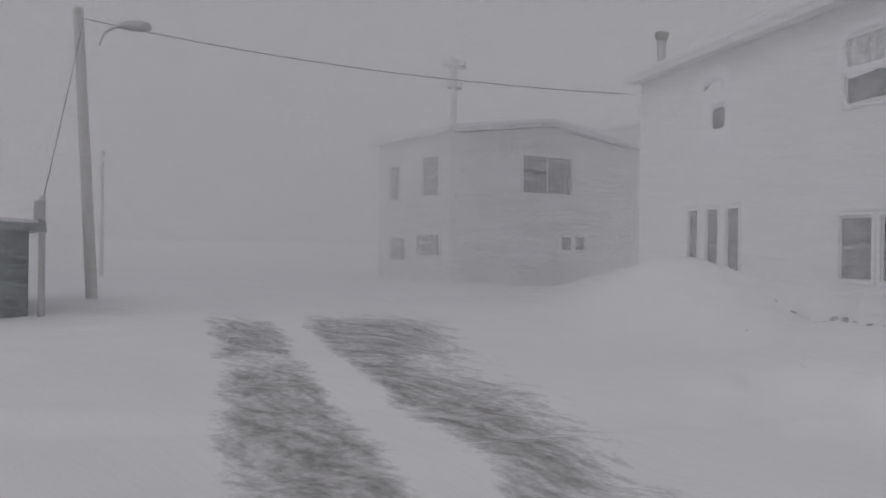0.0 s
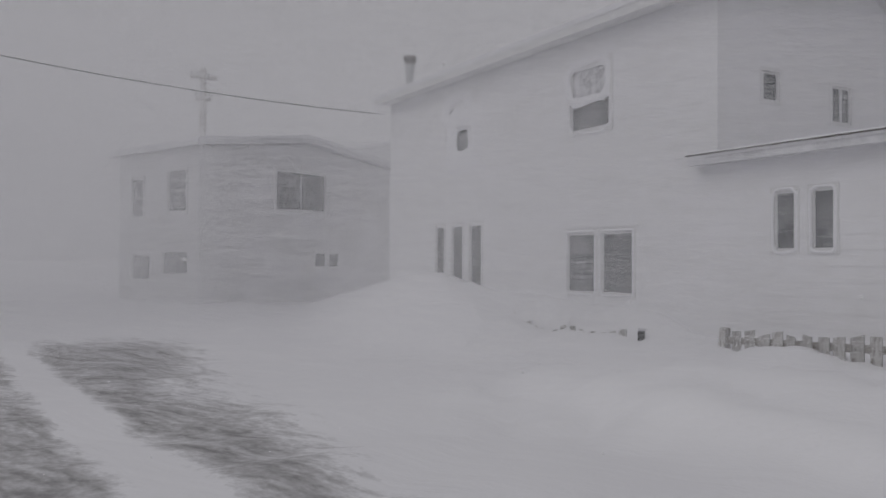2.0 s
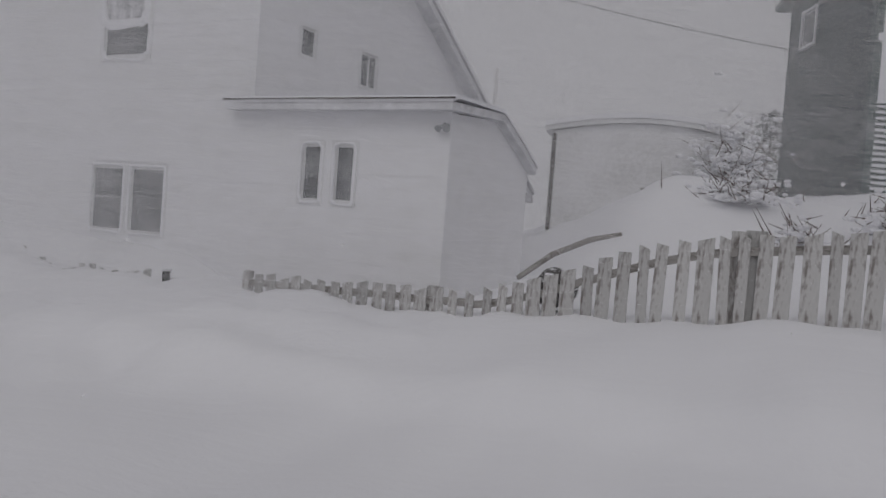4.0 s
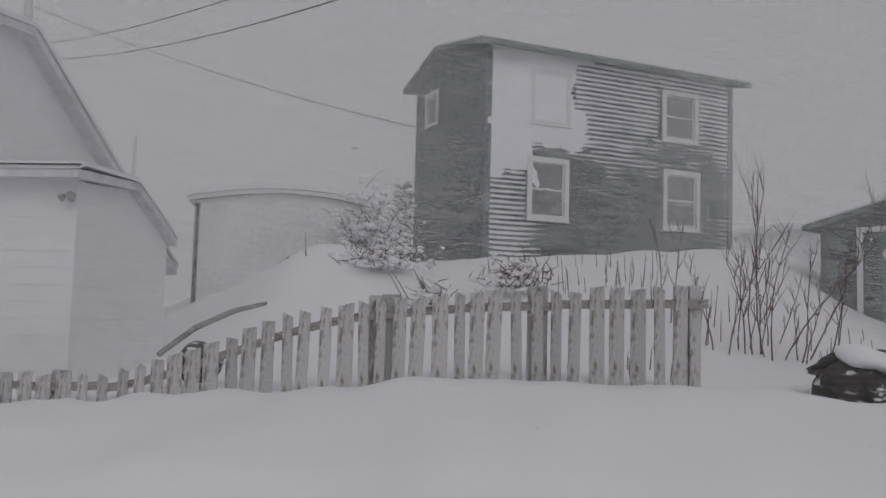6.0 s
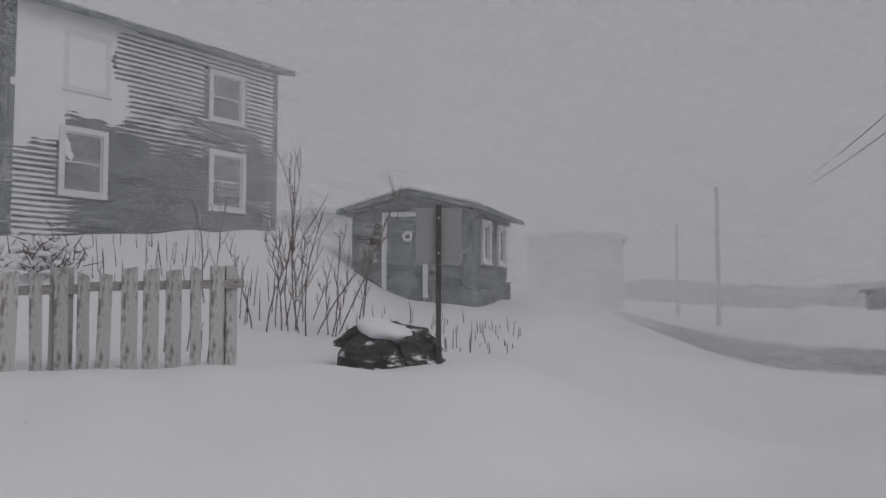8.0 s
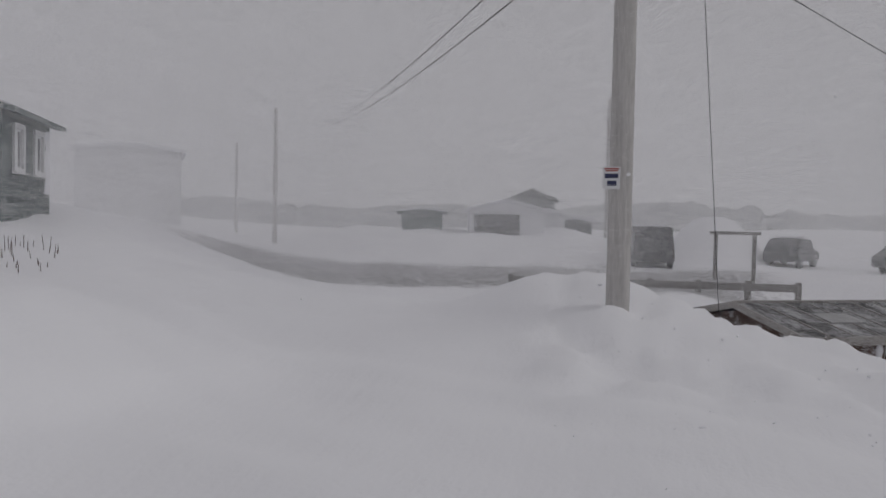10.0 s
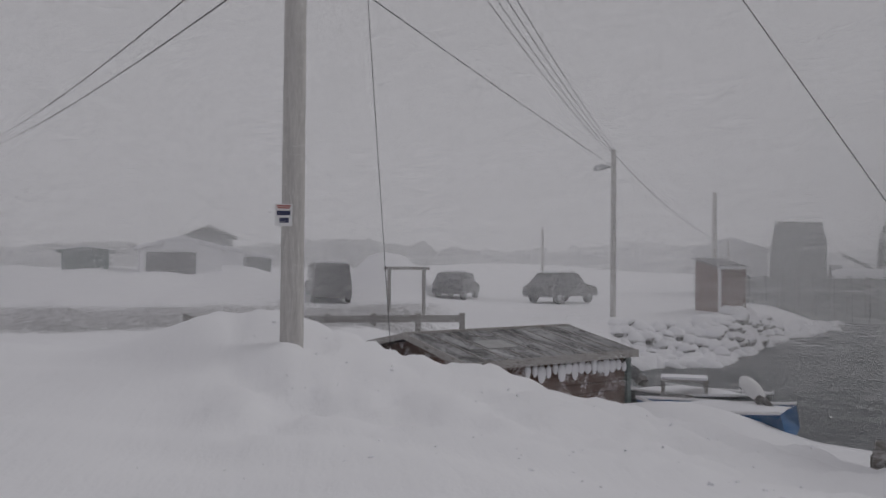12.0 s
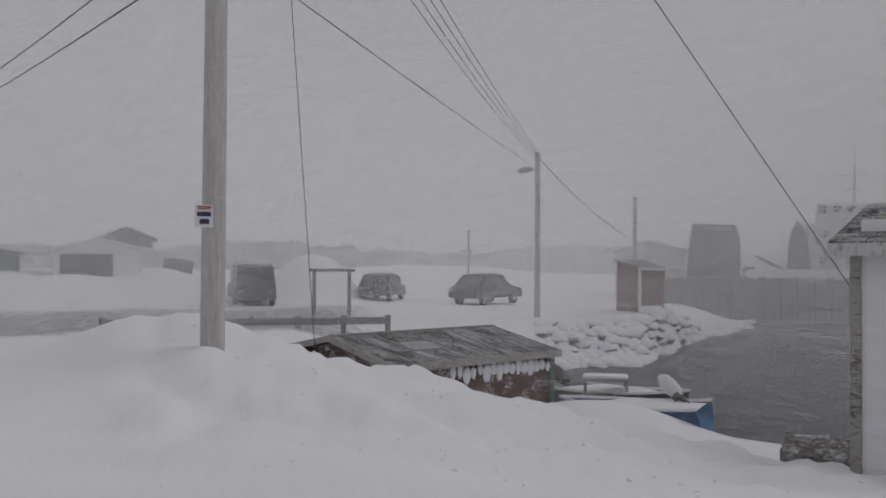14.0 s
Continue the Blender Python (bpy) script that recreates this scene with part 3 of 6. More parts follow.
    part("soffit", bm, M_TRIM, h)
    bm = bmesh.new()
    roof_slabs(bm, [(F - 0.25, 3.14), (10.9, 3.22), (11.75, 2.84), (12.25, 2.58)], R - 0.32, W + 0.13, 0.10, inv)
    part("wing_roof", bm, M_FASCIA, h)
    bm = bmesh.new()
    roof_slabs(bm, [(F - 0.27, 3.19), (F - 0.1, 3.25), (10.9, 3.28), (11.75, 2.9), (12.27, 2.63)], R - 0.3, W + 0.15, 0.05, inv)
    part("wing_roof_snow", bm, M_ROOF_SNOW, h)
    bm = bmesh.new()
    box(bm, R - 0.34, W + 0.17, F - 0.285, F - 0.262, 3.175, 3.195, inv)
    part("drip_edge", bm, M_DARKMETAL, h, "thin dark drip edge of the wing roof")
    # windows, their casings flush with the siding and rimmed with stuck snow
    for a, b, c, d in front[:2]:
        window(h, inv, a, b, c, d, F - 0.01, trim=0.07, sashes=1, sill=False, out=0.008)
        snow_rim(h, inv, a, b, c, d, F - 0.02, 0.05, 0.05)
    bm = bmesh.new()
    box(bm, -11.95, -10.0, F - 0.028, F, 2.24, 2.28, inv)
    part("window_head", bm, M_VINYL, h)
    for a, b, c, d in front[2:5]:
        window(h, inv, a, b, c, d, F - 0.01, trim=0.06, sashes=1, sill=False, out=0.008)
    a, b, c, d = front[5]
    window(h, inv, a, b, c, d, F - 0.01, trim=0.09, sashes=2, sill=False, out=0.008, panes=(M_GLASS, M_FROST))
    snow_rim(h, inv, a - 0.02, b + 0.03, c - 0.02, c + 0.56, F - 0.018, 0.24, 0.06)
    snow_rim(h, inv, a, b - 0.1, c + 0.6, d, F - 0.018, 0.2, 0.16)
    a, b, c, d = front[6]
    window(h, inv, a, b, c, d, F - 0.01, trim=0.09, sashes=2, sill=False, out=0.008, panes=(M_GLASS, M_FROST))
    snow_rim(h, inv, a + 0.42, b, c + 0.02, c + 0.46, F - 0.018, 0.12, 0.5)
    snow_rim(h, inv, a + 0.1, b - 0.14, c + 0.74, d, F - 0.018, 0.2, 0.3)
    for a, b, c, d in wing:
        window(h, inv, a, b, c, d, F - 0.014, trim=0.06, sashes=1, sill=False, out=0.008)
        snow_rim(h, inv, a, b, c, d, F - 0.024, 0.09, 0.05)
    for a, b, c, d in holes_s:
        window(h, side, a, b, c, min(d, 4.54), -0.01, trim=0.05, sashes=2 if b - a > 0.45 else 1, sill=False, upright=True, out=0.008)
    # chimney pipe
    bm = bmesh.new()
    p = Vector((-18.42, 9.95, 0))
    tube(bm, [p + Vector((0, 0, 5.7)), p + Vector((0, 0, 6.6))], [0.105, 0.105], 14)
    bmesh.ops.transform(bm, matrix=inv, verts=bm.verts[:])
    pipe = part("chimney_pipe", bm, M_METAL, h, "round metal chimney pipe", smooth=False)
    bm = bmesh.new()
    tube(bm, [p + Vector((0, 0, 6.58)), p + Vector((0, 0, 6.62)), p + Vector((0, 0, 6.66)), p + Vector((0, 0, 6.77)), p + Vector((0, 0, 6.79))], [0.11, 0.14, 0.16, 0.16, 0.13], 14)
    bmesh.ops.transform(bm, matrix=inv, verts=bm.verts[:])
    part("cap", bm, M_DARKMETAL, pipe)
    # wall lamp on the wing corner
    bm = bmesh.new()
    q = Vector((-5.2, F - 0.03, 2.86))
    tube(bm, [q + Vector((0, 0.03, 0)), q + Vector((0, -0.06, 0.01))], [0.035, 0.03], 10)
    for s in (-1, 1):
        tube(bm, [q + Vector((0, -0.05, 0)), q + Vector((s * 0.05, -0.08, -0.02)), q + Vector((s * 0.065, -0.13, -0.05))], [0.018, 0.028, 0.05], 10)
    bmesh.ops.transform(bm, matrix=inv, verts=bm.verts[:])
    part("floodlight", bm, M_METAL, h, "twin outdoor floodlight under the eave")
    return h


white_house()


def neighbour_house():
    m = frame_at(33)
    h = thing("neighbour_house", frame_at(33, (3.5, 31, 0.3)), "pale two-storey flat-gabled house fading into blowing snow", "house")
    inv = h.matrix_world.inverted() @ m
    L, R, F, B = 14.88, 23.3, 22.53, 27.3
    holes = [(17.85, 20.05, 3.40, 4.73), (19.6, 20.1, 1.45, 1.95), (20.25, 20.75, 1.45, 1.95)]
    bm = bmesh.new()
    wall_with_openings(bm, L, R, -0.6, 5.2, F, F + 0.2, holes, inv)
    prism(bm, [(L, 5.2), (R, 5.2), ((L + R) / 2, 5.72)], F, F + 0.2, "y", inv)
    part("wall", bm, M_CREAM, h)
    left = inv @ Matrix.Translation((L, 0, 0)) @ pose(0, 0, 0, 0, 0, -90)
    lh = [(-24.25, -23.2, 3.2, 4.55), (-26.5, -25.75, 3.1, 4.4), (-24.55, -23.1, 1.2, 1.95), (-26.45, -25.3, 1.0, 1.85)]
    bm = bmesh.new()
    wall_with_openings(bm, -B, -F - 0.2, -0.6, 5.2, 0, 0.2, lh, left)
    part("side_wall", bm, M_CREAM, h)
    bm = bmesh.new()
    box(bm, R - 0.2, R, F + 0.2, B, -0.6, 5.2, inv)
    box(bm, L + 0.2, R - 0.2, B - 0.2, B, -0.6, 5.2, inv)
    part("back_wall", bm, M_CREAM, h)
    bm = bmesh.new()
    lapped_boards(bm, L, R, 0.2, lambda x: 5.72 - abs(x - (L + R) / 2) * 0.123, F, holes, 0.22, inv)
    lapped_boards(bm, -B, -F, 0.2, 5.2, 0, lh, 0.22, left)
    tagged(part("siding", bm, M_CREAM, h), kind="stuff")
    bm = bmesh.new()
    mid = (L + R) / 2
    prism(bm, [(L - 0.3, 5.2), (mid, 5.76), (R + 0.3, 5.2), (R + 0.3, 5.34), (mid, 5.92), (L - 0.3, 5.34)], F - 0.35, B + 0.3, "y", inv)
    part("roof", bm, M_FASCIA, h)
    bm = bmesh.new()
    prism(bm, [(L - 0.28, 5.35), (mid, 5.93), (R + 0.28, 5.35), (R + 0.2, 5.45), (mid, 6.03), (L - 0.2, 5.45)], F - 0.32, B + 0.28, "y", inv)
    part("roof_snow", bm, M_ROOF_SNOW, h)
    window(h, inv, *holes[0], F - 0.01, trim=0.08, sashes=2, upright=True)
    for q in holes[1:]:
        window(h, inv, *q, F - 0.01, trim=0.05, sashes=1, sill=False)
    for q in lh:
        window(h, left, *q, -0.01, trim=0.08, sashes=2, upright=q[3] < 2.5)
    return h


neighbour_house()


def green_house():
    m = frame_at(-47.5)
    h = thing("green_house", frame_at(-47.5, polar(80, 21.5, 3.0)), "old dark green clapboard two-storey house plastered with snow", "house")
    inv = h.matrix_world.inverted() @ m
    L, R, F, B, Z0, E = 8.95, 16.6, 18.0, 22.55, 1.2, 8.1
    holes = [(10.24, 11.18, 4.05, 5.40), (14.38, 15.36, 4.07, 5.46), (14.34, 15.30, 6.46, 7.62), (10.28, 11.2, 6.46, 7.62)]
    ridge = (20.6, 8.72)
    bm = bmesh.new()
    wall_with_openings(bm, L, R, Z0, E, F, F + 0.15, holes, inv)
    part("wall", bm, M_GREEN, h)
    side = inv @ Matrix.Translation((L, 0, 0)) @ pose(0, 0, 0, 0, 0, -90)
    sh = [(-21.75, -21.0, 6.85, 7.7)]
    bm = bmesh.new()
    wall_with_openings(bm, -B, -F - 0.15, Z0, E, 0, 0.15, sh, side)
    prism(bm, [(F + 0.15, E), (ridge[0], ridge[1] - 0.03), (B, E)], L, L + 0.15, "x", inv)
    part("side_wall", bm, M_GREEN, h)
    bm = bmesh.new()
    box(bm, R - 0.15, R, F + 0.15, B, Z0, E, inv)
    box(bm, L + 0.15, R - 0.15, B - 0.15, B, Z0, E, inv)
    prism(bm, [(F + 0.15, E), (ridge[0], ridge[1] - 0.03), (B, E)], R - 0.15, R, "x", inv)
    part("back_wall", bm, M_GREEN, h)
    bm = bmesh.new()
    lapped_boards(bm, L, R, Z0 + 0.9, E, F, holes, 0.125, inv, lip=0.02)
    tagged(part("clapboard_cladding", bm, M_GREEN, h, "dark green lapped clapboards"), kind="stuff")
    bm = bmesh.new()
    lapped_boards(bm, -B, -F, Z0 + 0.9, lambda x: 8.72 - abs(-x - ridge[0]) * 0.27, 0, sh, 0.125, side, lip=0.014)
    tagged(part("side_cladding", bm, M_GREEN, h), kind="stuff")
    for a, b, mm in ((L - 0.03, L + 0.13, inv), (R - 0.13, R + 0.03, inv)):
        bm = bmesh.new()
        box(bm, a, b, F - 0.045, F + 0.1, Z0, E, mm)
        part("corner_board", bm, M_GREEN_TRIM, h, "pale green corner board")
    bm = bmesh.new()
    box(bm, -F - 0.13, -F - 0.02 + 0.06, -0.045, -0.031, Z0, E, side)
    part("corner_board", bm, M_GREEN_TRIM, h)
    bm = bmesh.new()
    roof_slabs(bm, [(F - 0.35, E + 0.13), (ridge[0], ridge[1] + 0.1), (B + 0.4, E + 0.08)], L - 0.3, R + 0.42, 0.13, inv)
    part("roof", bm, M_GREEN_TRIM, h, "low gabled roof with green-painted edge")
    bm = bmesh.new()
    box(bm, L - 0.28, R + 0.4, F - 0.372, F - 0.352, E - 0.04, E + 0.12, inv)
    part("fascia", bm, M_GREEN_TRIM, h)
    bm = bmesh.new()
    roof_slabs(bm, [(F - 0.3, E + 0.17), (ridge[0], ridge[1] + 0.14), (B + 0.35, E + 0.12)], L - 0.27, R + 0.4, 0.035, inv)
    part("roof_snow", bm, M_ROOF_SNOW, h)
    bm = bmesh.new()
    box(bm, 11.6, 12.15, 20.3, 20.8, 8.6, 9.12, inv)
    part("chimney", bevelled(bm, 0.03), M_GREEN_TRIM, h, "short chimney stub")
    for q in holes:
        window(h, inv, *q, F - 0.02, trim=0.13, sashes=2, out=0.04)
    window(h, side, *sh[0], -0.012, trim=0.07, sashes=1)
    # snow driven onto the weather side, in the courses between the boards
    snow_patch(h, inv, 8.99, 12.0, 5.6, 8.3, F + 0.012, 0.066, 11)
    snow_patch(h, inv, 8.99, 10.5, 4.7, 6.9, F + 0.015, 0.05, 13)
    ledges = bmesh.new()
    z = Z0 + 0.9
    while z < E - 0.06:
        x = L + 0.14
        while x < R - 0.14:
            b = min(x + 0.16, R - 0.13)
            u, v = (x - L) / (R - L), (z - 2.9) / (E - 2.9)
            wind = noise.noise(Vector((x * 0.35, z * 0.9, 2))) * 0.22 + noise.noise(Vector((x * 2.2, z * 4.1, 9))) * 0.16
            stick = 0.52 * step(0.42, 0.66, v - 0.06 * u + wind * 0.5) - 0.3 * (1 - step(0.3, 0.5, v)) * step(0.2, 0.28, u) * (1 - step(0.9, 0.95, u)) + 0.55 * (1 - step(0.05, 0.42, u)) * step(0.55, 0.75, v) + 0.50 * (1 - step(0.10, 0.2, u)) + 0.22 * step(0.9, 0.97, u) + wind
            hgt = 0.125 * min(0.97, stick * 0.85)
            if hgt > 0.012 and not any(x < q[1] + 0.14 and b > q[0] - 0.14 and q[2] - 0.16 < z + 0.06 < q[3] + 0.14 for q in holes):
                box(ledges, x, b, F - 0.024, F - 0.003, z + 0.125 - hgt, z + 0.127, inv)
            x += 0.16
        z += 0.125
    tagged(part("wind_stuck_snow", ledges, M_SNOW, h, "snow packed along the clapboard edges"), kind="stuff")
    return h


green_house()


def green_shed():
    c = Vector((16.75, -4.06, 0))
    d = Vector((18.07, -1.72, 0)) - c
    az = degrees(atan2(-d.y, -d.x))  # local x runs from the far corner to the near one
    m = frame_at(az, c)
    h = thing("green_shed", frame_at(az, c + Vector((1, 0.5, 1.5))), "small dark green clapboard shed with a lighter green door", "shed")
    inv = h.matrix_world.inverted() @ m
    W, D, Z0, E = d.length, 3.3, 0.9, 3.42
    holes = [(-W + 0.80, -W + 1.62, 1.62, 3.33)]
    bm = bmesh.new()
    wall_with_openings(bm, -W, 0, Z0, E, 0, 0.12, holes, inv)
    prism(bm, [(-W, E), (0, E), (-W / 2, E + 0.36)], 0, 0.12, "y", inv)
    part("wall", bm, M_GREEN_SHED, h)
    right = inv @ pose(0, 0, 0, 0, 0, 90)
    rh = [(0.72, 1.22, 2.45, 3.2), (2.1, 2.65, 2.45, 3.2)]
    bm = bmesh.new()
    wall_with_openings(bm, 0.12, D, Z0, E, 0, 0.12, rh, right)
    part("side_wall", bm, M_GREEN_SHED, h)
    bm = bmesh.new()
    box(bm, -W, -W + 0.12, 0.12, D, Z0, E, inv)
    box(bm, -W + 0.12, -0.12, D - 0.12, D, Z0, E, inv)
    part("back_wall", bm, M_GREEN_SHED, h)
    bm = bmesh.new()
    lapped_boards(bm, -W, 0, Z0 + 0.3, lambda x: E + 0.34 - abs(x + W / 2) * 0.25, 0, holes, 0.12, inv, lip=0.02)
    lapped_boards(bm, 0, D, Z0 + 0.3, E, 0, rh, 0.12, right, lip=0.02)
    tagged(part("clapboard_cladding", bm, M_GREEN_SHED, h), kind="stuff")
    bm = bmesh.new()
    box(bm, -0.2, 0.035, -0.06, 0.02, Z0, E, inv)
    part("corner_board", bm, M_GREEN_TRIM, h, "wide pale green corner board")
    bm = bmesh.new()
    box(bm, 0.021, 0.2, -0.035, 0.0, Z0, E, right)
    part("corner_board", bm, M_GREEN_TRIM, h)
    bm = bmesh.new()
    prism(bm, [(-W - 0.25, E - 0.02), (-W / 2, E + 0.37), (0.3, E - 0.02), (0.3, E + 0.08), (-W / 2, E + 0.48), (-W - 0.25, E + 0.08)], -0.28, D + 0.25, "y", inv)
    part("roof", bm, M_GREEN_TRIM, h, "felted roof with a dark edge")
    bm = bmesh.new()
    prism(bm, [(-W - 0.2, E + 0.1), (-W / 2, E + 0.49), (0.25, E + 0.1), (0.2, E + 0.14), (-W / 2, E + 0.53), (-W - 0.15, E + 0.14)], -0.25, D + 0.22, "y", inv)
    part("roof_snow", bm, M_ROOF_SNOW, h)
    # door with casing, a wreath and a handle
    x0, x1, z0, z1 = holes[0]
    bm = bmesh.new()
    for a, b, cc, dd in ((x0 - 0.1, x1 + 0.1, z1, z1 + 0.1), (x0 - 0.1, x0, z0, z1), (x1, x1 + 0.1, z0, z1)):
        box(bm, a, b, -0.05, 0.05, cc, dd, inv)
    part("door_casing", bm, M_TRIM, h, "white painted door casing")
    bm = bmesh.new()
    box(bm, x0 + 0.01, x1 - 0.01, 0.0, 0.045, z0, z1 - 0.01, inv)
    box(bm, x0 + 0.12, x1 - 0.12, -0.012, 0.0, z0 + 0.15, z0 + 0.75, inv)
    box(bm, x0 + 0.12, x1 - 0.12, -0.012, 0.0, z0 + 0.9, z1 - 0.14, inv)
    door = part("door", bm, M_GREEN_DOOR, h, "green panelled door")
    bm = bmesh.new()
    ring = [Vector(((x0 + x1) / 2 + 0.06 + 0.085 * cos(2 * pi * k / 16), -0.03, z1 - 0.42 + 0.085 * sin(2 * pi * k / 16))) for k in range(17)]
    tube(bm, ring, [0.03] * 17, 6, cap=False)
    bmesh.ops.transform(bm, matrix=inv, verts=bm.verts[:])
    part("round_window", bm, M_TRIM, door, "round white ornament on the door")
    bm = bmesh.new()
    tube(bm, [(x1 - 0.08, -0.07, z0 + 0.85), (x1 - 0.08, -0.07, z0 + 1.0)], [0.02, 0.02], 8)
    bmesh.ops.transform(bm, matrix=inv, verts=bm.verts[:])
    part("handle", bm, M_METAL, door)
    for q in rh:
        window(h, right, *q, -0.015, trim=0.1, sashes=2, upright=True, out=0.045)
    # snow on the exposed corner
    snow_patch(h, right, 2.85, 3.28, 2.0, 3.35, -0.02, 0.04, 21)
    return h


green_shed()


# ---- picket fence: one rail run, every picket a piece ----
def fence():
    m = frame_at(-76)
    h = thing("picket_fence", frame_at(-76, polar(76, 8.9, 0.8)), "weathered picket fence with peeling white paint, half buried in snow", "fence")
    inv = h.matrix_world.inverted() @ m
    F = 8.9
    z_top = lambda x: 0.74 + 0.03 * (x + 7.7) + 0.76 * step(-4.6, -1.45, x) + 0.12 * step(-2.2, 0, x)
    rng = random.Random(2)
    kinds = []
    for k in range(5):
        bm = bmesh.new()
        w = 0.055 + 0.007 * k
        box(bm, -w, w, -0.011, 0.011, -1.35, 0)
        for v in bm.verts:
            if v.co.z > -0.1:
                v.co.z += 0.012 * (k - 2) * (1 if v.co.x > 0 else -1)
        kinds.append(mesh_of("picket", bevelled(bm, 0.004), M_PICKET))
    x = -7.75
    while x < 1.92:
        ob = new("picket", kinds[rng.randrange(5)])
        ob.parent = h
        ob.matrix_basis = inv @ Matrix.Translation((x, F + rng.uniform(-0.006, 0.006), z_top(x) + rng.uniform(-0.03, 0.03))) @ pose(0, 0, 0, rng.uniform(-1.5, 1.5), rng.uniform(-1.6, 1.6), 0)
        x += 0.205 + rng.uniform(-0.022, 0.022)
    for a, b, dz in ((-7.8, -5.2, -0.12), (-5.2, -4.4, -0.13), (-4.4, -3.0, -0.16), (-3.0, -1.4, -0.17), (-1.4, 0.4, -0.17), (0.4, 1.98, -0.15)):
        n = 6
        pts = [a + (b - a) * i / n for i in range(n + 1)]
        bm = bmesh.new()
        vs = []
        for p in pts:
            zc = z_top(p) + dz
            vs.append([bm.verts.new(c) for c in ((p, F + 0.014, zc - 0.045), (p, F + 0.052, zc - 0.045), (p, F + 0.052, zc + 0.045), (p, F + 0.014, zc + 0.045))])
        for r, s in zip(vs, vs[1:]):
            for k in range(4):
                bm.faces.new((r[k], s[k], s[(k + 1) % 4], r[(k + 1) % 4]))
        bm.faces.new(vs[0][::-1]), bm.faces.new(vs[-1])
        bmesh.ops.transform(bm, matrix=inv, verts=bm.verts[:])
        part("rail", bm, M_RAIL, h, "bare grey fence rail")
    # the run that goes on under the drift, with only the tips of its pickets showing
    x = -12.4
    while x < -9.35:
        ob = new("picket", kinds[rng.randrange(5)])
        ob.parent = h
        g = frame_at(-76) @ Vector((x, F - 0.05, 0))
        ob.matrix_basis = inv @ Matrix.Translation((x, F - 0.05, ground_height(g.x, g.y) + rng.uniform(0.03, 0.08))) @ pose(0, 0, 0, 0, rng.uniform(-2, 2), 0)
        x += 0.235
    for px, w in ((-7.8, 0.06), (-4.9, 0.07), (-1.42, 0.10), (-1.28, 0.10), (0.22, 0.07), (0.30, 0.06), (1.86, 0.06), (1.72, 0.07)):
        bm = bmesh.new()
        box(bm, px - w, px + w, F + 0.054, F + 0.15, z_top(px) - 1.4, z_top(px) + 0.04, None)
        bevelled(bm, 0.008)
        bmesh.ops.transform(bm, matrix=inv, verts=bm.verts[:])
        part("post", bm, M_PICKET, h)
    return h


fence()


# ---- poles ----
def utility_pole(name, base, top, r0, r1, label, category="utility pole", group="", lean=(0, 0)):
    h = thing(name, Matrix.Translation(base), label, category, group)
    bm = bmesh.new()
    n = 10
    hgt = top - base[2]
    tube(bm, [(lean[0] * i / n, lean[1] * i / n, -0.8 + (hgt + 0.8) * i / n) for i in range(n + 1)], [r0 + (r1 - r0) * i / n for i in range(n + 1)], 16)
    part("pole", bm, M_POLE, h, smooth=True)
    return h


near_pole = utility_pole("utility_pole", polar(142.95, 10.6, 0.4), 12.9, 0.148, 0.112, "tall weathered wooden utility pole in a snowbank", lean=(0.02, -0.05))


def wire(name, a, b, sag, r=0.012, parent=None, label=""):
    a, b = Vector(a), Vector(b)
    bm = bmesh.new()
    n = 24
    tube(bm, [a.lerp(b, i / n) - Vector((0, 0, sag * 4 * (i / n) * (1 - i / n))) for i in range(n + 1)], [r] * (n + 1), 5)
    ob = part(name, bm, M_CABLE, None)
    return tagged(ob, label or "thin black overhead cable between wooden poles", "cable", "overhead cables")


def crossarm(pole, z, half, az, drop=0.0):
    bm = bmesh.new()
    m = pose(0, 0, 0, 0, 0, az)
    box(bm, -half, half, -0.06, 0.06, z - 0.07, z + 0.07, m)
    part("crossarm", bevelled(bm, 0.01), M_FARPOLE, pole)
    for s in (-0.9, -0.35, 0.35, 0.9):
        bm = bmesh.new()
        tube(bm, [m @ Vector((s * half, 0, z + 0.07)), m @ Vector((s * half, 0, z + 0.16)), m @ Vector((s * half, 0, z + 0.24))], [0.03, 0.06, 0.03], 8)
        part("insulator", bm, M_METAL, pole)


def lamp_arm(pole, z, az, reach, rise):
    bm = bmesh.new()
    m = pose(0, 0, 0, 0, 0, az)
    tube(bm, [m @ Vector((0.05, 0, z - rise)), m @ Vector((0.3 * reach, 0, z - rise * 0.35)), m @ Vector((0.65 * reach, 0, z - 0.03)), m @ Vector((reach, 0, z))], [0.035] * 4, 8)
    part("lamp_arm", bm, M_METAL, pole, "curved metal bracket")
    bm = bmesh.new()
    tube(bm, [m @ Vector((reach - 0.1, 0, z)), m @ Vector((reach + 0.05, 0, z + 0.02)), m @ Vector((reach + 0.35, 0, z + 0.02)), m @ Vector((reach + 0.62, 0, z - 0.01)), m @ Vector((reach + 0.7, 0, z - 0.02))], [0.05, 0.1, 0.15, 0.12, 0.04], 12)
    part("lamp_head", bm, M_METAL, pole, "street lamp head", smooth=True)


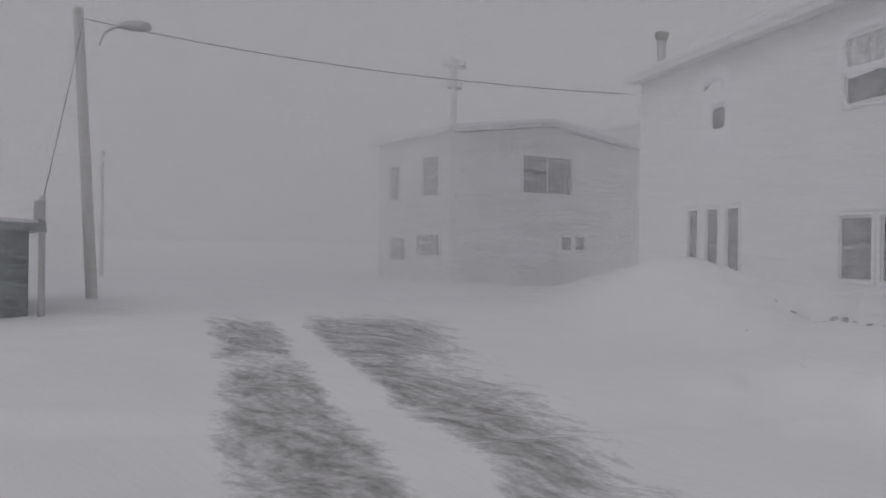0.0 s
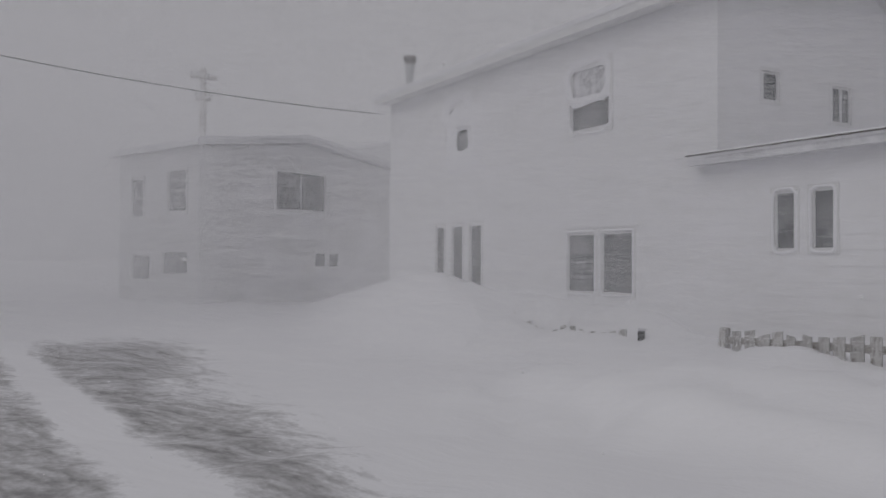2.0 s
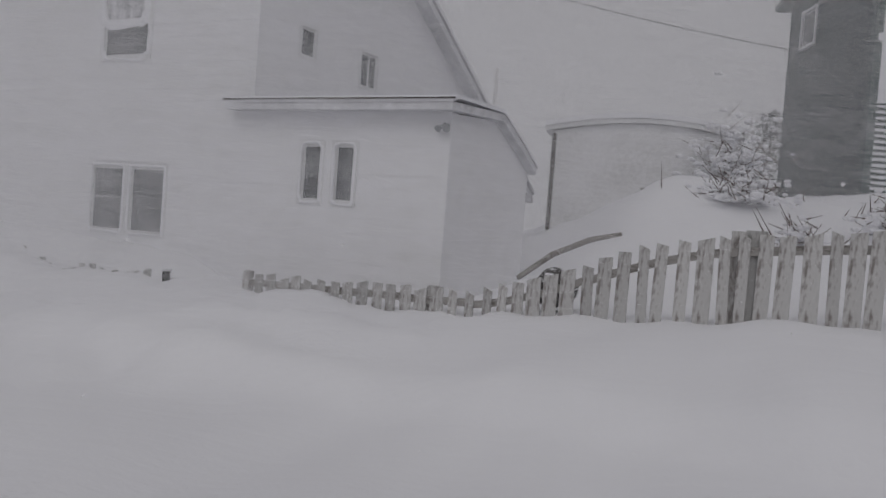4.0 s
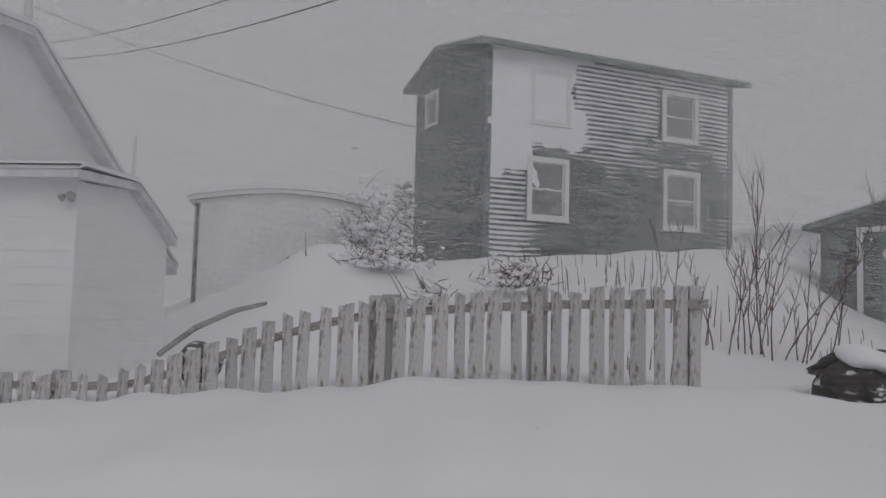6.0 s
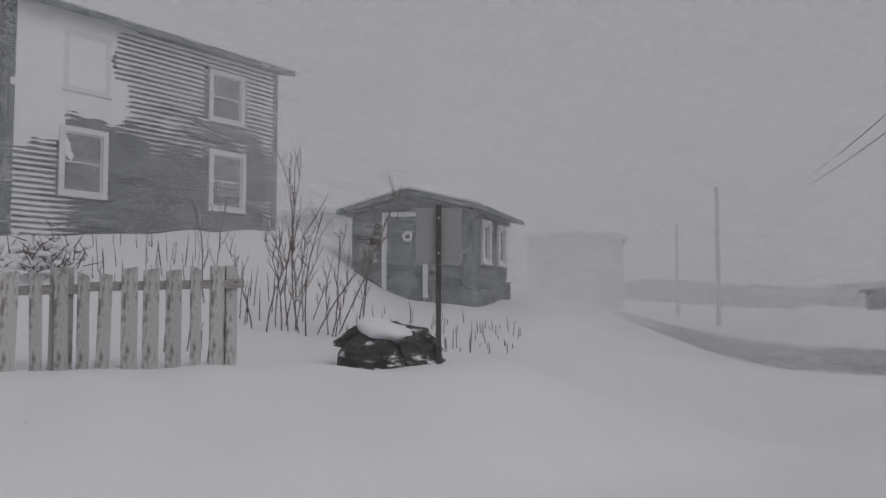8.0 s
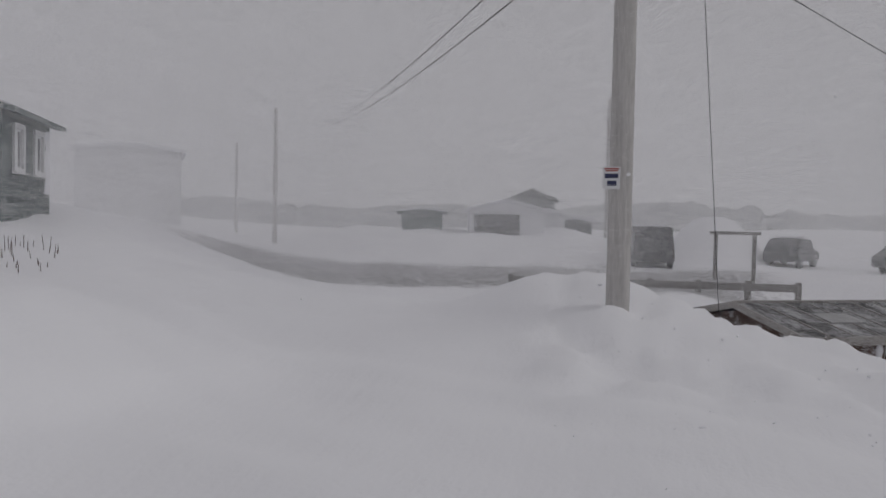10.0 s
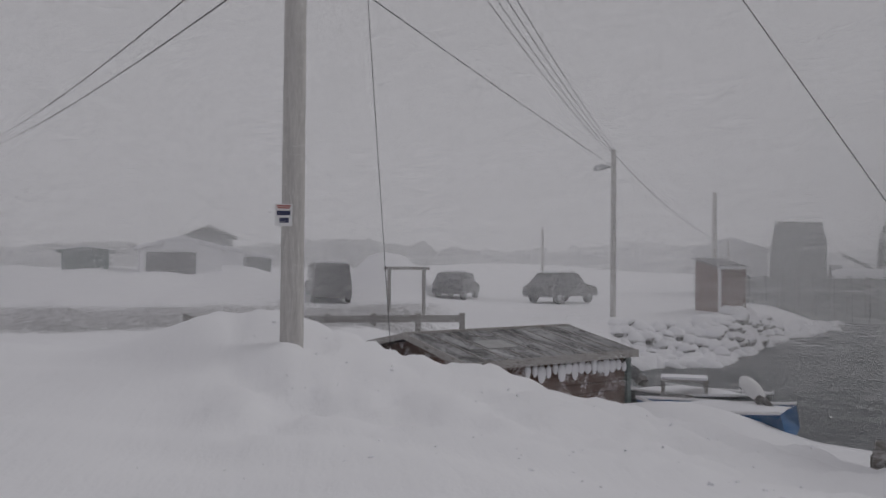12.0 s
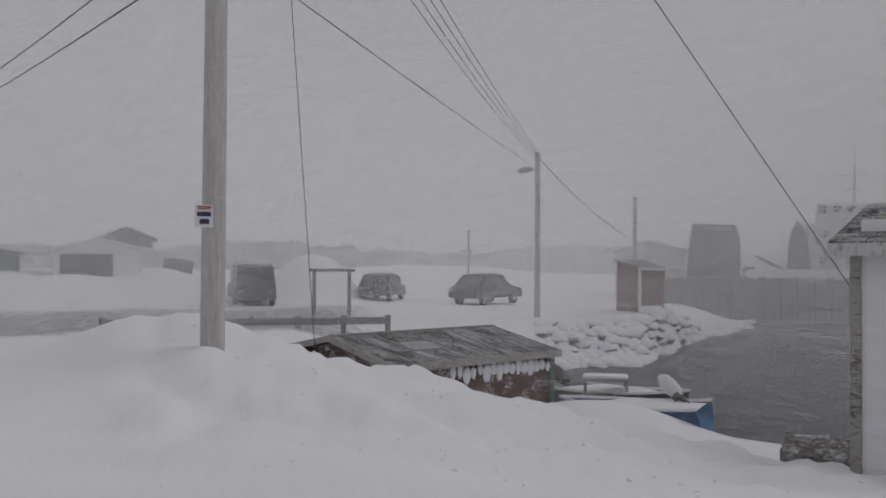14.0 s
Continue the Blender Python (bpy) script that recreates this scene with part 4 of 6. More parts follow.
# ---- north end: lamp pole, cable and poles behind the houses ----
lamp_pole = utility_pole("street_lamp_pole", polar(-22.5, 22, 0.0), 7.15, 0.145, 0.115, "wooden pole with a curved-arm street lamp", "street lamp", lean=(-0.42, -0.12))
lamp_arm(lamp_pole, 6.75, 0, 0.6, 0.45)
back_pole = utility_pole("utility_pole", polar(0.6, 33.6, 0.3), 9.1, 0.15, 0.12, "distant utility pole behind the pale house", group="distant poles")
crossarm(back_pole, 8.45, 0.52, 20)
crossarm(back_pole, 7.6, 0.3, 20)
hill_pole = utility_pole("utility_pole", polar(44.0, 28, 1.0), 12.6, 0.15, 0.12, "utility pole with crossarm behind the white house", group="distant poles")
crossarm(hill_pole, 10.15, 0.72, -50)
crossarm(hill_pole, 8.1, 0.4, -50)
thin = utility_pole("utility_pole", polar(-22.2, 34, 0.2), 5.0, 0.09, 0.07, "thin far pole in blowing snow", group="distant poles")
house_corner = frame_at(-76) @ Vector((-18.9, 9.4, 5.35))
lamp_top = polar(-23.3, 22, 6.9)
wire("cable", lamp_top, house_corner, 0.28, 0.011)
wire("cable", lamp_top, polar(-25.4, 18.5, 2.4), 0.05, 0.009)
wire("cable", polar(45.2, 28, 9.5), polar(142.9, 10.5, 8.7), 1.1, 0.014)
wire("cable", polar(45.4, 28, 9.0), polar(142.9, 10.5, 7.8), 1.15, 0.014)


wire("cable", polar(44.0, 28, 10.6), polar(69.2, 22.6, 6.6), 0.25, 0.012)
utility_pole("utility_pole", polar(50.6, 42, 1.5), 9.6, 0.12, 0.1, "thin distant pole behind the wing", group="distant poles")


def meter_post():
    h = thing("meter_post", Matrix.Translation(polar(-25.45, 18.5, 0.0)), "short wooden post with a metal meter box", "post")
    bm = bmesh.new()
    tube(bm, [(0, 0, -0.5), (0, 0, 2.45)], [0.07, 0.06], 10)
    part("post", bm, M_POLE, h, smooth=True)
    bm = bmesh.new()
    box(bm, -0.10, 0.10, -0.16, -0.05, 1.98, 2.35)
    part("box", bevelled(bm, 0.02), M_METAL, h)
    return h


meter_post()


# ---- between the fence and the hill: pale shed, plank, brush ----
def pale_shed():
    az = -62
    c = polar(60.4, 19.6, 0.95)
    m = frame_at(az, c)
    h = thing("pale_shed", m, "pale flat-roofed shed with dark eaves, half drifted in", "shed")
    I = Matrix.Identity(4)
    holes = [(0.15, 1.25, 1.5, 2.0)]
    bm = bmesh.new()
    wall_with_openings(bm, -1.95, 2.1, -0.8, 3.0, 0, 0.12, [], I)
    arc = [(-1.95 + 4.05 * i / 10, 3.0 + 0.27 * sin(pi * (0.045 + 0.91 * i / 10))) for i in range(11)]
    prism(bm, [(2.1, 2.995)] + arc[::-1] + [(-1.95, 2.995)], 0.0, 0.12, "y")
    part("wall", bm, M_CREAM, h)
    bm = bmesh.new()
    for x in (-1.95, 1.98):
        box(bm, x, x + 0.12, 0.12, 3.5, -0.8, 3.0)
    box(bm, -1.83, 1.98, 3.38, 3.5, -0.8, 3.0)
    part("back_wall", bm, M_CREAM, h)
    bm = bmesh.new()
    lapped_boards(bm, -1.95, 2.1, -0.2, 3.0, 0, [], 0.2, I, lip=0.012)
    tagged(part("siding", bm, M_CREAM, h), kind="stuff")
    bm = bmesh.new()
    n = 10
    up = [(-2.15 + 4.45 * i / n, 3.02 + 0.26 * sin(pi * i / n)) for i in range(n + 1)]
    prism(bm, up + [(x, z + 0.10) for x, z in up[::-1]], -0.12, 3.7, "y")
    part("roof", bm, M_TRIM, h)
    bm = bmesh.new()
    up = [(x, z + 0.105) for x, z in up]
    prism(bm, up + [(x * 0.99, z + 0.12) for x, z in up[::-1]], -0.15, 3.7, "y")
    part("roof_snow", bm, M_ROOF_SNOW, h)
    bm = bmesh.new()
    box(bm, -1.98, -1.88, -0.03, 0.02, -0.8, 2.98)
    part("corner_board", bm, M_DARKMETAL, h, "dark corner board")
    bm = bmesh.new()
    box(bm, 0.1, 1.35, -0.06, 0.0, 1.78, 1.83)
    part("shelf_ledge", bm, M_RAIL, h)
    bm = bmesh.new()
    box(bm, 0.1, 0.2, -0.035, 0.0, 1.83, 2.3)
    part("hatch_trim", bm, M_TRIM, h)
    return h


pale_shed()


def plank():
    bm = bmesh.new()
    pts = [polar(53.0, 11.2, 0.98), polar(55.2, 11.4, 1.32), polar(57.6, 11.6, 1.55), polar(59.6, 11.8, 1.66)]
    tube(bm, pts, [0.035, 0.04, 0.04, 0.03], 6)
    tagged(part("fallen_rail", bm, M_RAIL), "fallen grey rail lying on the snow slope", "wooden rail")
    bm = bmesh.new()
    bmesh.ops.create_icosphere(bm, subdivisions=3, radius=0.3, matrix=Matrix.Translation(polar(55.6, 10.2, 0.95)) @ Matrix.Diagonal((1.1, 0.8, 0.75, 1)))
    for v in bm.verts:
        v.co += Vector((1, 1, 1)) * 0.08 * noise.noise(v.co * 3)
    tagged(part("snowy_rock", bm, M_ROCK, smooth=True), "small dark rock capped with snow behind the fence", "rock")


plank()


def twig_bush(name, base, height, stems, spread, seed, label, lean=(0, 0)):
    rng = random.Random(seed)
    h = thing(name, Matrix.Translation(base), label, "bush", "bare bushes")
    for k in range(stems):
        bm = bmesh.new()
        a, r = rng.uniform(0, 2 * pi), spread * math.sqrt(rng.random())
        p = Vector((r * cos(a), r * sin(a), -0.3))
        hh = height * rng.uniform(0.45, 1.0)
        d = Vector((lean[0] + 0.16 * cos(a) + rng.uniform(-0.18, 0.18), lean[1] + 0.16 * sin(a) + rng.uniform(-0.18, 0.18), 1))
        pts, rad = [p], [0.010 + 0.003 * rng.random()]
        n = 7
        for i in range(1, n + 1):
            d += Vector((rng.uniform(-0.16, 0.16), rng.uniform(-0.16, 0.16), 0))
            pts.append(pts[-1] + d.normalized() * (hh + 0.3) / n)
            rad.append(0.010 * (1 - i / n) + 0.003)
        tube(bm, pts, rad, 5)
        for i in range(3, n):
            for _ in range(rng.choice((1, 2, 2, 3))):
                q = pts[i]
                e = Vector((rng.uniform(-1, 1), rng.uniform(-1, 1), rng.uniform(1.0, 2.2))).normalized()
                ln = hh * rng.uniform(0.12, 0.32)
                mid = q + e * ln * 0.5 + Vector((0, 0, 0.02))
                tip = mid + (e + Vector((rng.uniform(-0.4, 0.4), rng.uniform(-0.4, 0.4), 0.5))).normalized() * ln * 0.5
                tube(bm, [q, mid, tip], [0.006, 0.0045, 0.002], 4)
                tube(bm, [mid, mid + Vector((rng.uniform(-1, 1), rng.uniform(-1, 1), 0.8)).normalized() * ln * 0.35], [0.004, 0.002], 4)
        part("stem", bm, M_TWIG, h)
    return h


def on_ground(bearing, dist, dz=0.0):
    p = polar(bearing, dist)
    p.z = ground_height(p.x, p.y) + dz
    return p


twig_bush("bare_bush", on_ground(90.5, 12.0), 2.1, 6, 0.35, 31, "leafless alder bush standing in the snow")
twig_bush("bare_bush", on_ground(92.6, 12.4), 2.6, 8, 0.4, 32, "tall leafless alder bush standing in the snow", lean=(0, -0.12))
twig_bush("bare_bush", on_ground(94.4, 12.2), 1.7, 5, 0.4, 33, "leafless alder bush standing in the snow", lean=(0, -0.25))
twig_bush("bare_bush", on_ground(86.4, 13.5), 1.8, 2, 0.12, 34, "two tall bare stems beside the green house")


def dry_stalks():
    rng = random.Random(9)
    bm = bmesh.new()
    for b0, b1, d0, d1, count, hh in ((79, 86, 14.5, 17.5, 42, 0.6), (94.5, 100, 11, 15, 30, 0.42), (100.5, 107, 11.5, 15, 50, 0.28), (88, 91, 12, 14, 10, 0.7), (82, 87, 9.6, 11.5, 18, 0.35)):
        for _ in range(count):
            p = on_ground(rng.uniform(b0, b1), rng.uniform(d0, d1), -0.05)
            t = p + Vector((rng.uniform(-0.12, 0.12), rng.uniform(-0.12, 0.12), 1)) * hh * rng.uniform(0.4, 1.1)
            tube(bm, [p, p.lerp(t, 0.6) + Vector((rng.uniform(-0.02, 0.02), 0, 0)), t], [0.008, 0.006, 0.003], 4)
    tagged(part("dry_stalks", bm, M_TWIG), "dry brown weed stalks poking through the snow", "dry weeds", kind="stuff")


dry_stalks()


def snowy_brush(name, center, size, seed, label, count=420, snow=0.5):
    """Low brush matted with snow: many small ragged clumps."""
    rng = random.Random(seed)
    h = thing(name, Matrix.Translation(center), label, "brush", "snowy brush")
    for kind, material, share in (("snow_crust", M_SNOW, snow), ("twig_mat", M_TWIG, 1 - snow)):
        bm = bmesh.new()
        for _ in range(int(count * share)):
            p = Vector((rng.gauss(0, 0.4) * size[0], rng.gauss(0, 0.4) * size[1], abs(rng.gauss(0.25, 0.4)) * size[2]))
            if kind == "snow_crust":
                s = rng.uniform(0.03, 0.09)
                bmesh.ops.create_icosphere(bm, subdivisions=1, radius=s, matrix=Matrix.Translation(p) @ Matrix.Diagonal((rng.uniform(0.8, 1.6), rng.uniform(0.8, 1.6), rng.uniform(0.4, 0.9), 1)))
            else:
                e = Vector((rng.uniform(-1, 1), rng.uniform(-1, 1), rng.uniform(0.0, 1.2))).normalized()
                tube(bm, [p, p + e * rng.uniform(0.15, 0.5)], [0.012, 0.003], 4)
        tagged(part(kind, bm, material, h), kind="stuff")
    return h


snowy_brush("snowy_brush", on_ground(66.4, 19.0), (1.0, 0.9, 1.3), 41, "tall snow-matted brush beside the pale shed", 640, 0.8)
snowy_brush("snowy_brush", on_ground(67.0, 16.4), (1.1, 0.9, 0.42), 42, "dark snow-matted brush below the green house", 360, 0.7)
snowy_brush("snowy_brush", on_ground(76.2, 15.5), (1.2, 0.7, 0.55), 43, "dark low brush in the drift by the house", 300)
snowy_brush("snowy_brush", on_ground(70.4, 14.5), (0.5, 0.5, 0.35), 44, "small dark tuft in the snow", 90)


def fir(name, base, height, width, seed, label):
    rng = random.Random(seed)
    h = thing(name, Matrix.Translation(base), label, "tree", "dark evergreens")
    bm = bmesh.new()
    tube(bm, [(0, 0, -0.5), (0, 0, height * 0.9)], [0.12, 0.03], 8)
    part("trunk", bm, M_TWIG, h)
    bm = bmesh.new()
    for _ in range(700):
        v = rng.random()
        r = width * (1 - 0.55 * v * v) * math.sqrt(rng.random())
        a = rng.uniform(0, 2 * pi)
        p = Vector((r * cos(a), r * sin(a), height * (0.08 + 0.92 * v)))
        e = Vector((cos(a), sin(a), rng.uniform(-0.3, 0.5))) * rng.uniform(0.15, 0.35)
        s = Vector((-sin(a), cos(a), rng.uniform(-0.3, 0.3))) * rng.uniform(0.06, 0.13)
        w = [bm.verts.new(q) for q in (p - s, p + s, p + e)]
        bm.faces.new(w)
    part("crown", bm, M_FIR, h)
    return h


fir("evergreen", on_ground(68.6, 33, -0.2), 3.9, 0.75, 51, "dark rounded evergreen beyond the sheds")


# ---- sign post and boulder by the fence end ----
def road_sign():
    p = polar(101.3, 9.3)
    p.z = ground_height(p.x, p.y)
    h = thing("road_sign", frame_at(-101.3, p), "road sign seen from behind on a rusty steel post", "road sign")
    bm = bmesh.new()
    box(bm, -0.03, 0.03, -0.03, 0.03, -0.6, 2.63 - p.z)
    part("post", bevelled(bm, 0.006), M_DARKMETAL, h, "rusty square post")
    bm = bmesh.new()
    prism(bm, [(-0.25, 1.98 - p.z), (0.25, 1.98 - p.z), (0.25, 2.6 - p.z), (-0.25, 2.6 - p.z)], 0.034, 0.042, "y")
    part("panel", bevelled(bm, 0.003), M_SIGNBACK, h, "grey metal back of the sign")
    for z in (2.1, 2.48):
        bm = bmesh.new()
        tube(bm, [(0, -0.045, z - p.z), (0, -0.03, z - p.z)], [0.014, 0.014], 8)
        part("bolt", bm, M_METAL, h)
    return h


road_sign()


def boulder(name, base, size, seed, label, group=""):
    bm = bmesh.new()
    bmesh.ops.create_icosphere(bm, subdivisions=4, radius=1.0)
    for v in bm.verts:
        n = v.co.normalized()
        k = 1 + 0.30 * noise.noise(n * 1.6 + Vector((seed, 0, 0))) + 0.12 * noise.noise(n * 4 + Vector((0, seed, 0)))
        v.co = Vector((n.x * k * size[0], n.y * k * size[1], max(-0.3, n.z * k) * size[2]))
    ob = part(name, bm, M_ROCK)
    ob.matrix_world = Matrix.Translation(base)
    return tagged(ob, label, "rock", group)


def stump_pile():
    h = thing("rock_pile", frame_at(-98, on_ground(98.0, 9.5)), "low pile of dark rock slabs with wind-scoured snow on top", "rock pile")
    for sx, sy, sz, x, y, z, r, sd in ((0.42, 0.3, 0.30, -0.22, 0.05, 0.06, -14, 3), (0.34, 0.28, 0.30, 0.28, 0.0, 0.08, 10, 5), (0.5, 0.3, 0.16, -0.1, 0.2, 0.30, -6, 8), (0.16, 0.16, 0.2, 0.02, -0.2, 0.0, 0, 11)):
        bm = bmesh.new()
        bmesh.ops.create_icosphere(bm, subdivisions=3, radius=1.0)
        for v in bm.verts:
            n = v.co.normalized()
            k = 1 + 0.28 * noise.noise(n * 1.8 + Vector((sd, 0, 0))) + 0.12 * noise.noise(n * 5 + Vector((0, sd, 0)))
            v.co = Vector((n.x * k * sx, n.y * k * sy, n.z * k * sz))
        bmesh.ops.transform(bm, matrix=Matrix.Translation((x, y, z)) @ pose(0, 0, 0, 0, r, 0), verts=bm.verts[:])
        part("rock", bm, M_ROCK, h)
    bm = bmesh.new()
    bmesh.ops.create_icosphere(bm, subdivisions=3, radius=1.0, matrix=Matrix.Translation((-0.02, 0.05, 0.36)) @ pose(0, 0, 0, 0, 14, 0) @ Matrix.Diagonal((0.36, 0.26, 0.12, 1)))
    for v in bm.verts:
        v.co += Vector((0.3, 0.3, 0.5)) * 0.1 * noise.noise(v.co * 5)
    part("snow_cap", bm, M_SNOW, h, smooth=True)
    return h


stump_pile()


# ---- beyond the shed: far house, poles, garage, green hut ----
def plain_building(name, bearing, dist, width, depth, z0, eave, rise, az, material, label, category="house", windows=(), door=None, roofmat=None, lift=0.0, snowy=True):
    """A far gabled building that faces -y, with its openings built in."""
    h = thing(name, frame_at(az, polar(bearing, dist, lift)), label, category)
    I = Matrix.Identity(4)
    w = width / 2
    holes = list(windows) + ([door] if door else [])
    bm = bmesh.new()
    wall_with_openings(bm, -w, w, z0 - 0.8, eave, 0, 0.15, holes, I)
    prism(bm, [(-w, eave), (w, eave), (0, eave + rise)], 0, 0.15, "y")
    part("wall", bm, material, h)
    bm = bmesh.new()
    for x in (-w, w - 0.15):
        box(bm, x, x + 0.15, 0.15, depth, z0 - 0.8, eave)
    box(bm, -w + 0.15, w - 0.15, depth - 0.15, depth, z0 - 0.8, eave)
    part("back_wall", bm, material, h)
    bm = bmesh.new()
    prism(bm, [(-w - 0.3, eave - 0.05), (0, eave + rise), (w + 0.3, eave - 0.05), (w + 0.3, eave + 0.1), (0, eave + rise + 0.15), (-w - 0.3, eave + 0.1)], -0.3, depth + 0.3, "y")
    part("roof", bm, roofmat or M_FASCIA, h)
    if snowy:
        bm = bmesh.new()
        prism(bm, [(-w - 0.2, eave + 0.12), (0, eave + rise + 0.16), (w + 0.2, eave + 0.12), (w + 0.1, eave + 0.2), (0, eave + rise + 0.26), (-w - 0.1, eave + 0.2)], -0.2, depth + 0.25, "y")
        part("roof_snow", bm, M_ROOF_SNOW, h)
    for q in windows:
        window(h, I, *q, -0.01, trim=0.08, sashes=2)
    if door:
        x0, x1, c, d = door
        bm = bmesh.new()
        n = 4
        for i in range(n):
            box(bm, x0, x1, 0.03, 0.08, c + (d - c) * i / n + 0.01, c + (d - c) * (i + 1) / n - 0.01)
        part("garage_door", bm, M_CAR, h, "dark sectional garage door")
        bm = bmesh.new()
        for a, b, e, f in ((x0 - 0.12, x1 + 0.12, d, d + 0.12), (x0 - 0.12, x0, c, d), (x1, x1 + 0.12, c, d)):
            box(bm, a, b, -0.03, 0.05, e, f)
        part("door_casing", bm, M_TRIM, h)
    return h


plain_building("waterside_store", -31.1, 18.6, 3.2, 4, 0.1, 1.78, 0.02, 30, M_GREEN_SHED, "dark grey-green store at the road edge", "shed", windows=((-0.2, 0.6, 1.0, 1.6),), roofmat=M_GREEN_TRIM)
plain_building("rear_house", 14.2, 42, 5.5, 6, 0.4, 7.2, 0.5, -12, M_FASCIA, "grey far house between the two pale houses")
plain_building("rear_shed", 93.6, 34, 3.4, 4, 3.0, 4.9, 0.15, -95, M_FASCIA, "grey shed beyond the green house", "shed")
plain_building("far_house", 110.6, 50, 5.6, 6, 0.4, 5.2, 0.2, -112, M_CREAM, "pale far house almost lost in drifting snow")
plain_building("garage", 135.6, 48, 4.3, 6, 0.2, 2.1, 0.5, -132, M_VINYL, "low white garage with a dark door, snowed in", "garage", door=(-1.85, 0.75, 0.6, 1.95), lift=0.1)
plain_building("garage_wing", 138.4, 50, 2.0, 5, 0.2, 1.75, 0.3, -138, M_VINYL, "low white lean-to beside the garage", "outbuilding", lift=0.2)
plain_building("green_hut", 129.8, 48, 2.3, 3, 0.0, 1.75, 0.12, -130, M_GREEN_DOOR, "small dark green hut in deep snow", "hut", roofmat=M_GREEN_TRIM, lift=0.25)
plain_building("dark_house", 137.3, 60, 3.2, 6, 1.0, 3.15, 0.75, -137, M_SHIP, "dark house roof beyond the garage", roofmat=M_SHIP, snowy=False)
plain_building("dark_shed", 140.1, 52, 2.3, 3, 0.2, 1.75, 0.1, -140, M_SHIP, "low dark shed in the drifts beyond the garage", "shed")
plain_building("far_hall", 172.0, 66, 5.2, 8, -0.6, 2.6, 0.8, -171, M_CREAM, "pale far building beyond the outhouse", "outbuilding")
for bearing, dist, top, r in ((119.85, 50, 8.0, 0.15), (117.3, 62, 6.9, 0.13), (142.35, 45, 8.2, 0.16), (159.8, 58, 4.0, 0.12), (171.0, 46, 5.35, 0.14), (171.9, 60, 3.2, 0.1)):
    utility_pole("utility_pole", polar(bearing, dist, -0.6), top, r, r * 0.8, "distant wooden pole fading into the snow", group="distant poles")

# ---- the near pole: notice, crossarm, cables ----
np_at = polar(142.95, 10.6)
crossarm(near_pole, 7.8, 0.9, -140)
crossarm(near_pole, 9.9, 0.7, -143)


def pole_notice():
    a = radians(-144.0)
    m = near_pole.matrix_world.inverted() @ frame_at(-142, polar(142.35, 10.42, 0))
    bm = bmesh.new()
    box(bm, -0.105, 0.105, 0.0, 0.006, 2.02, 2.29, m)
    n = part("notice", bm, M_TRIM, near_pole, "small white metal notice nailed to the pole")
    for x0, x1, z0, z1, material in ((-0.085, 0.085, 2.255, 2.272, M_REDINK), (-0.07, 0.07, 2.232, 2.246, M_REDINK), (-0.08, 0.08, 2.15, 2.205, M_INK), (-0.05, 0.06, 2.06, 2.12, M_INK)):
        bm = bmesh.new()
        box(bm, x0, x1, -0.004, 0.0, z0, z1, m)
        part("print_bar", bm, material, n)


pole_notice()
far_top = polar(123.0, 50, 7.3)
wire("cable", np_at + Vector((0.1, 0.1, 5.85)), far_top, 0.55, 0.012)
wire("cable", np_at + Vector((-0.15, 0.0, 5.5)), far_top + Vector((0, 0, -0.3)), 0.5, 0.012)
harbour_top = polar(164.5, 36, 6.25)
for k in range(4):
    wire("cable", np_at + Vector((-0.5 + 0.32 * k, 0.25 - 0.2 * k, 8.75)), harbour_top + Vector((-0.15 + 0.12 * k, 0, 0.05)), 0.35, 0.010)
wire("cable", np_at + Vector((0.1, 0, 5.58)), harbour_top + Vector((0, 0, -0.55)), 0.05, 0.009)
wire("cable", harbour_top, polar(171.0, 46, 2.9), 0.35, 0.016)
wire("guy_wire", polar(145.6, 10.7, 10.4), polar(149.6, 15.0, -0.35), 0.0, 0.006, label="taut steel guy wire from the pole to the ground")
wire("guy_wire", np_at + Vector((0, 0, 12.6)), polar(187.0, 17.0, -0.3), 0.0, 0.008, label="taut cable from the pole down past the white store")
lamp2 = utility_pole("street_lamp_pole", polar(164.5, 36, -0.6), 6.42, 0.13, 0.11, "wooden pole with a short street lamp by the shore", "street lamp")
lamp_arm(lamp2, 6.3, -18, 0.3, 0.4)


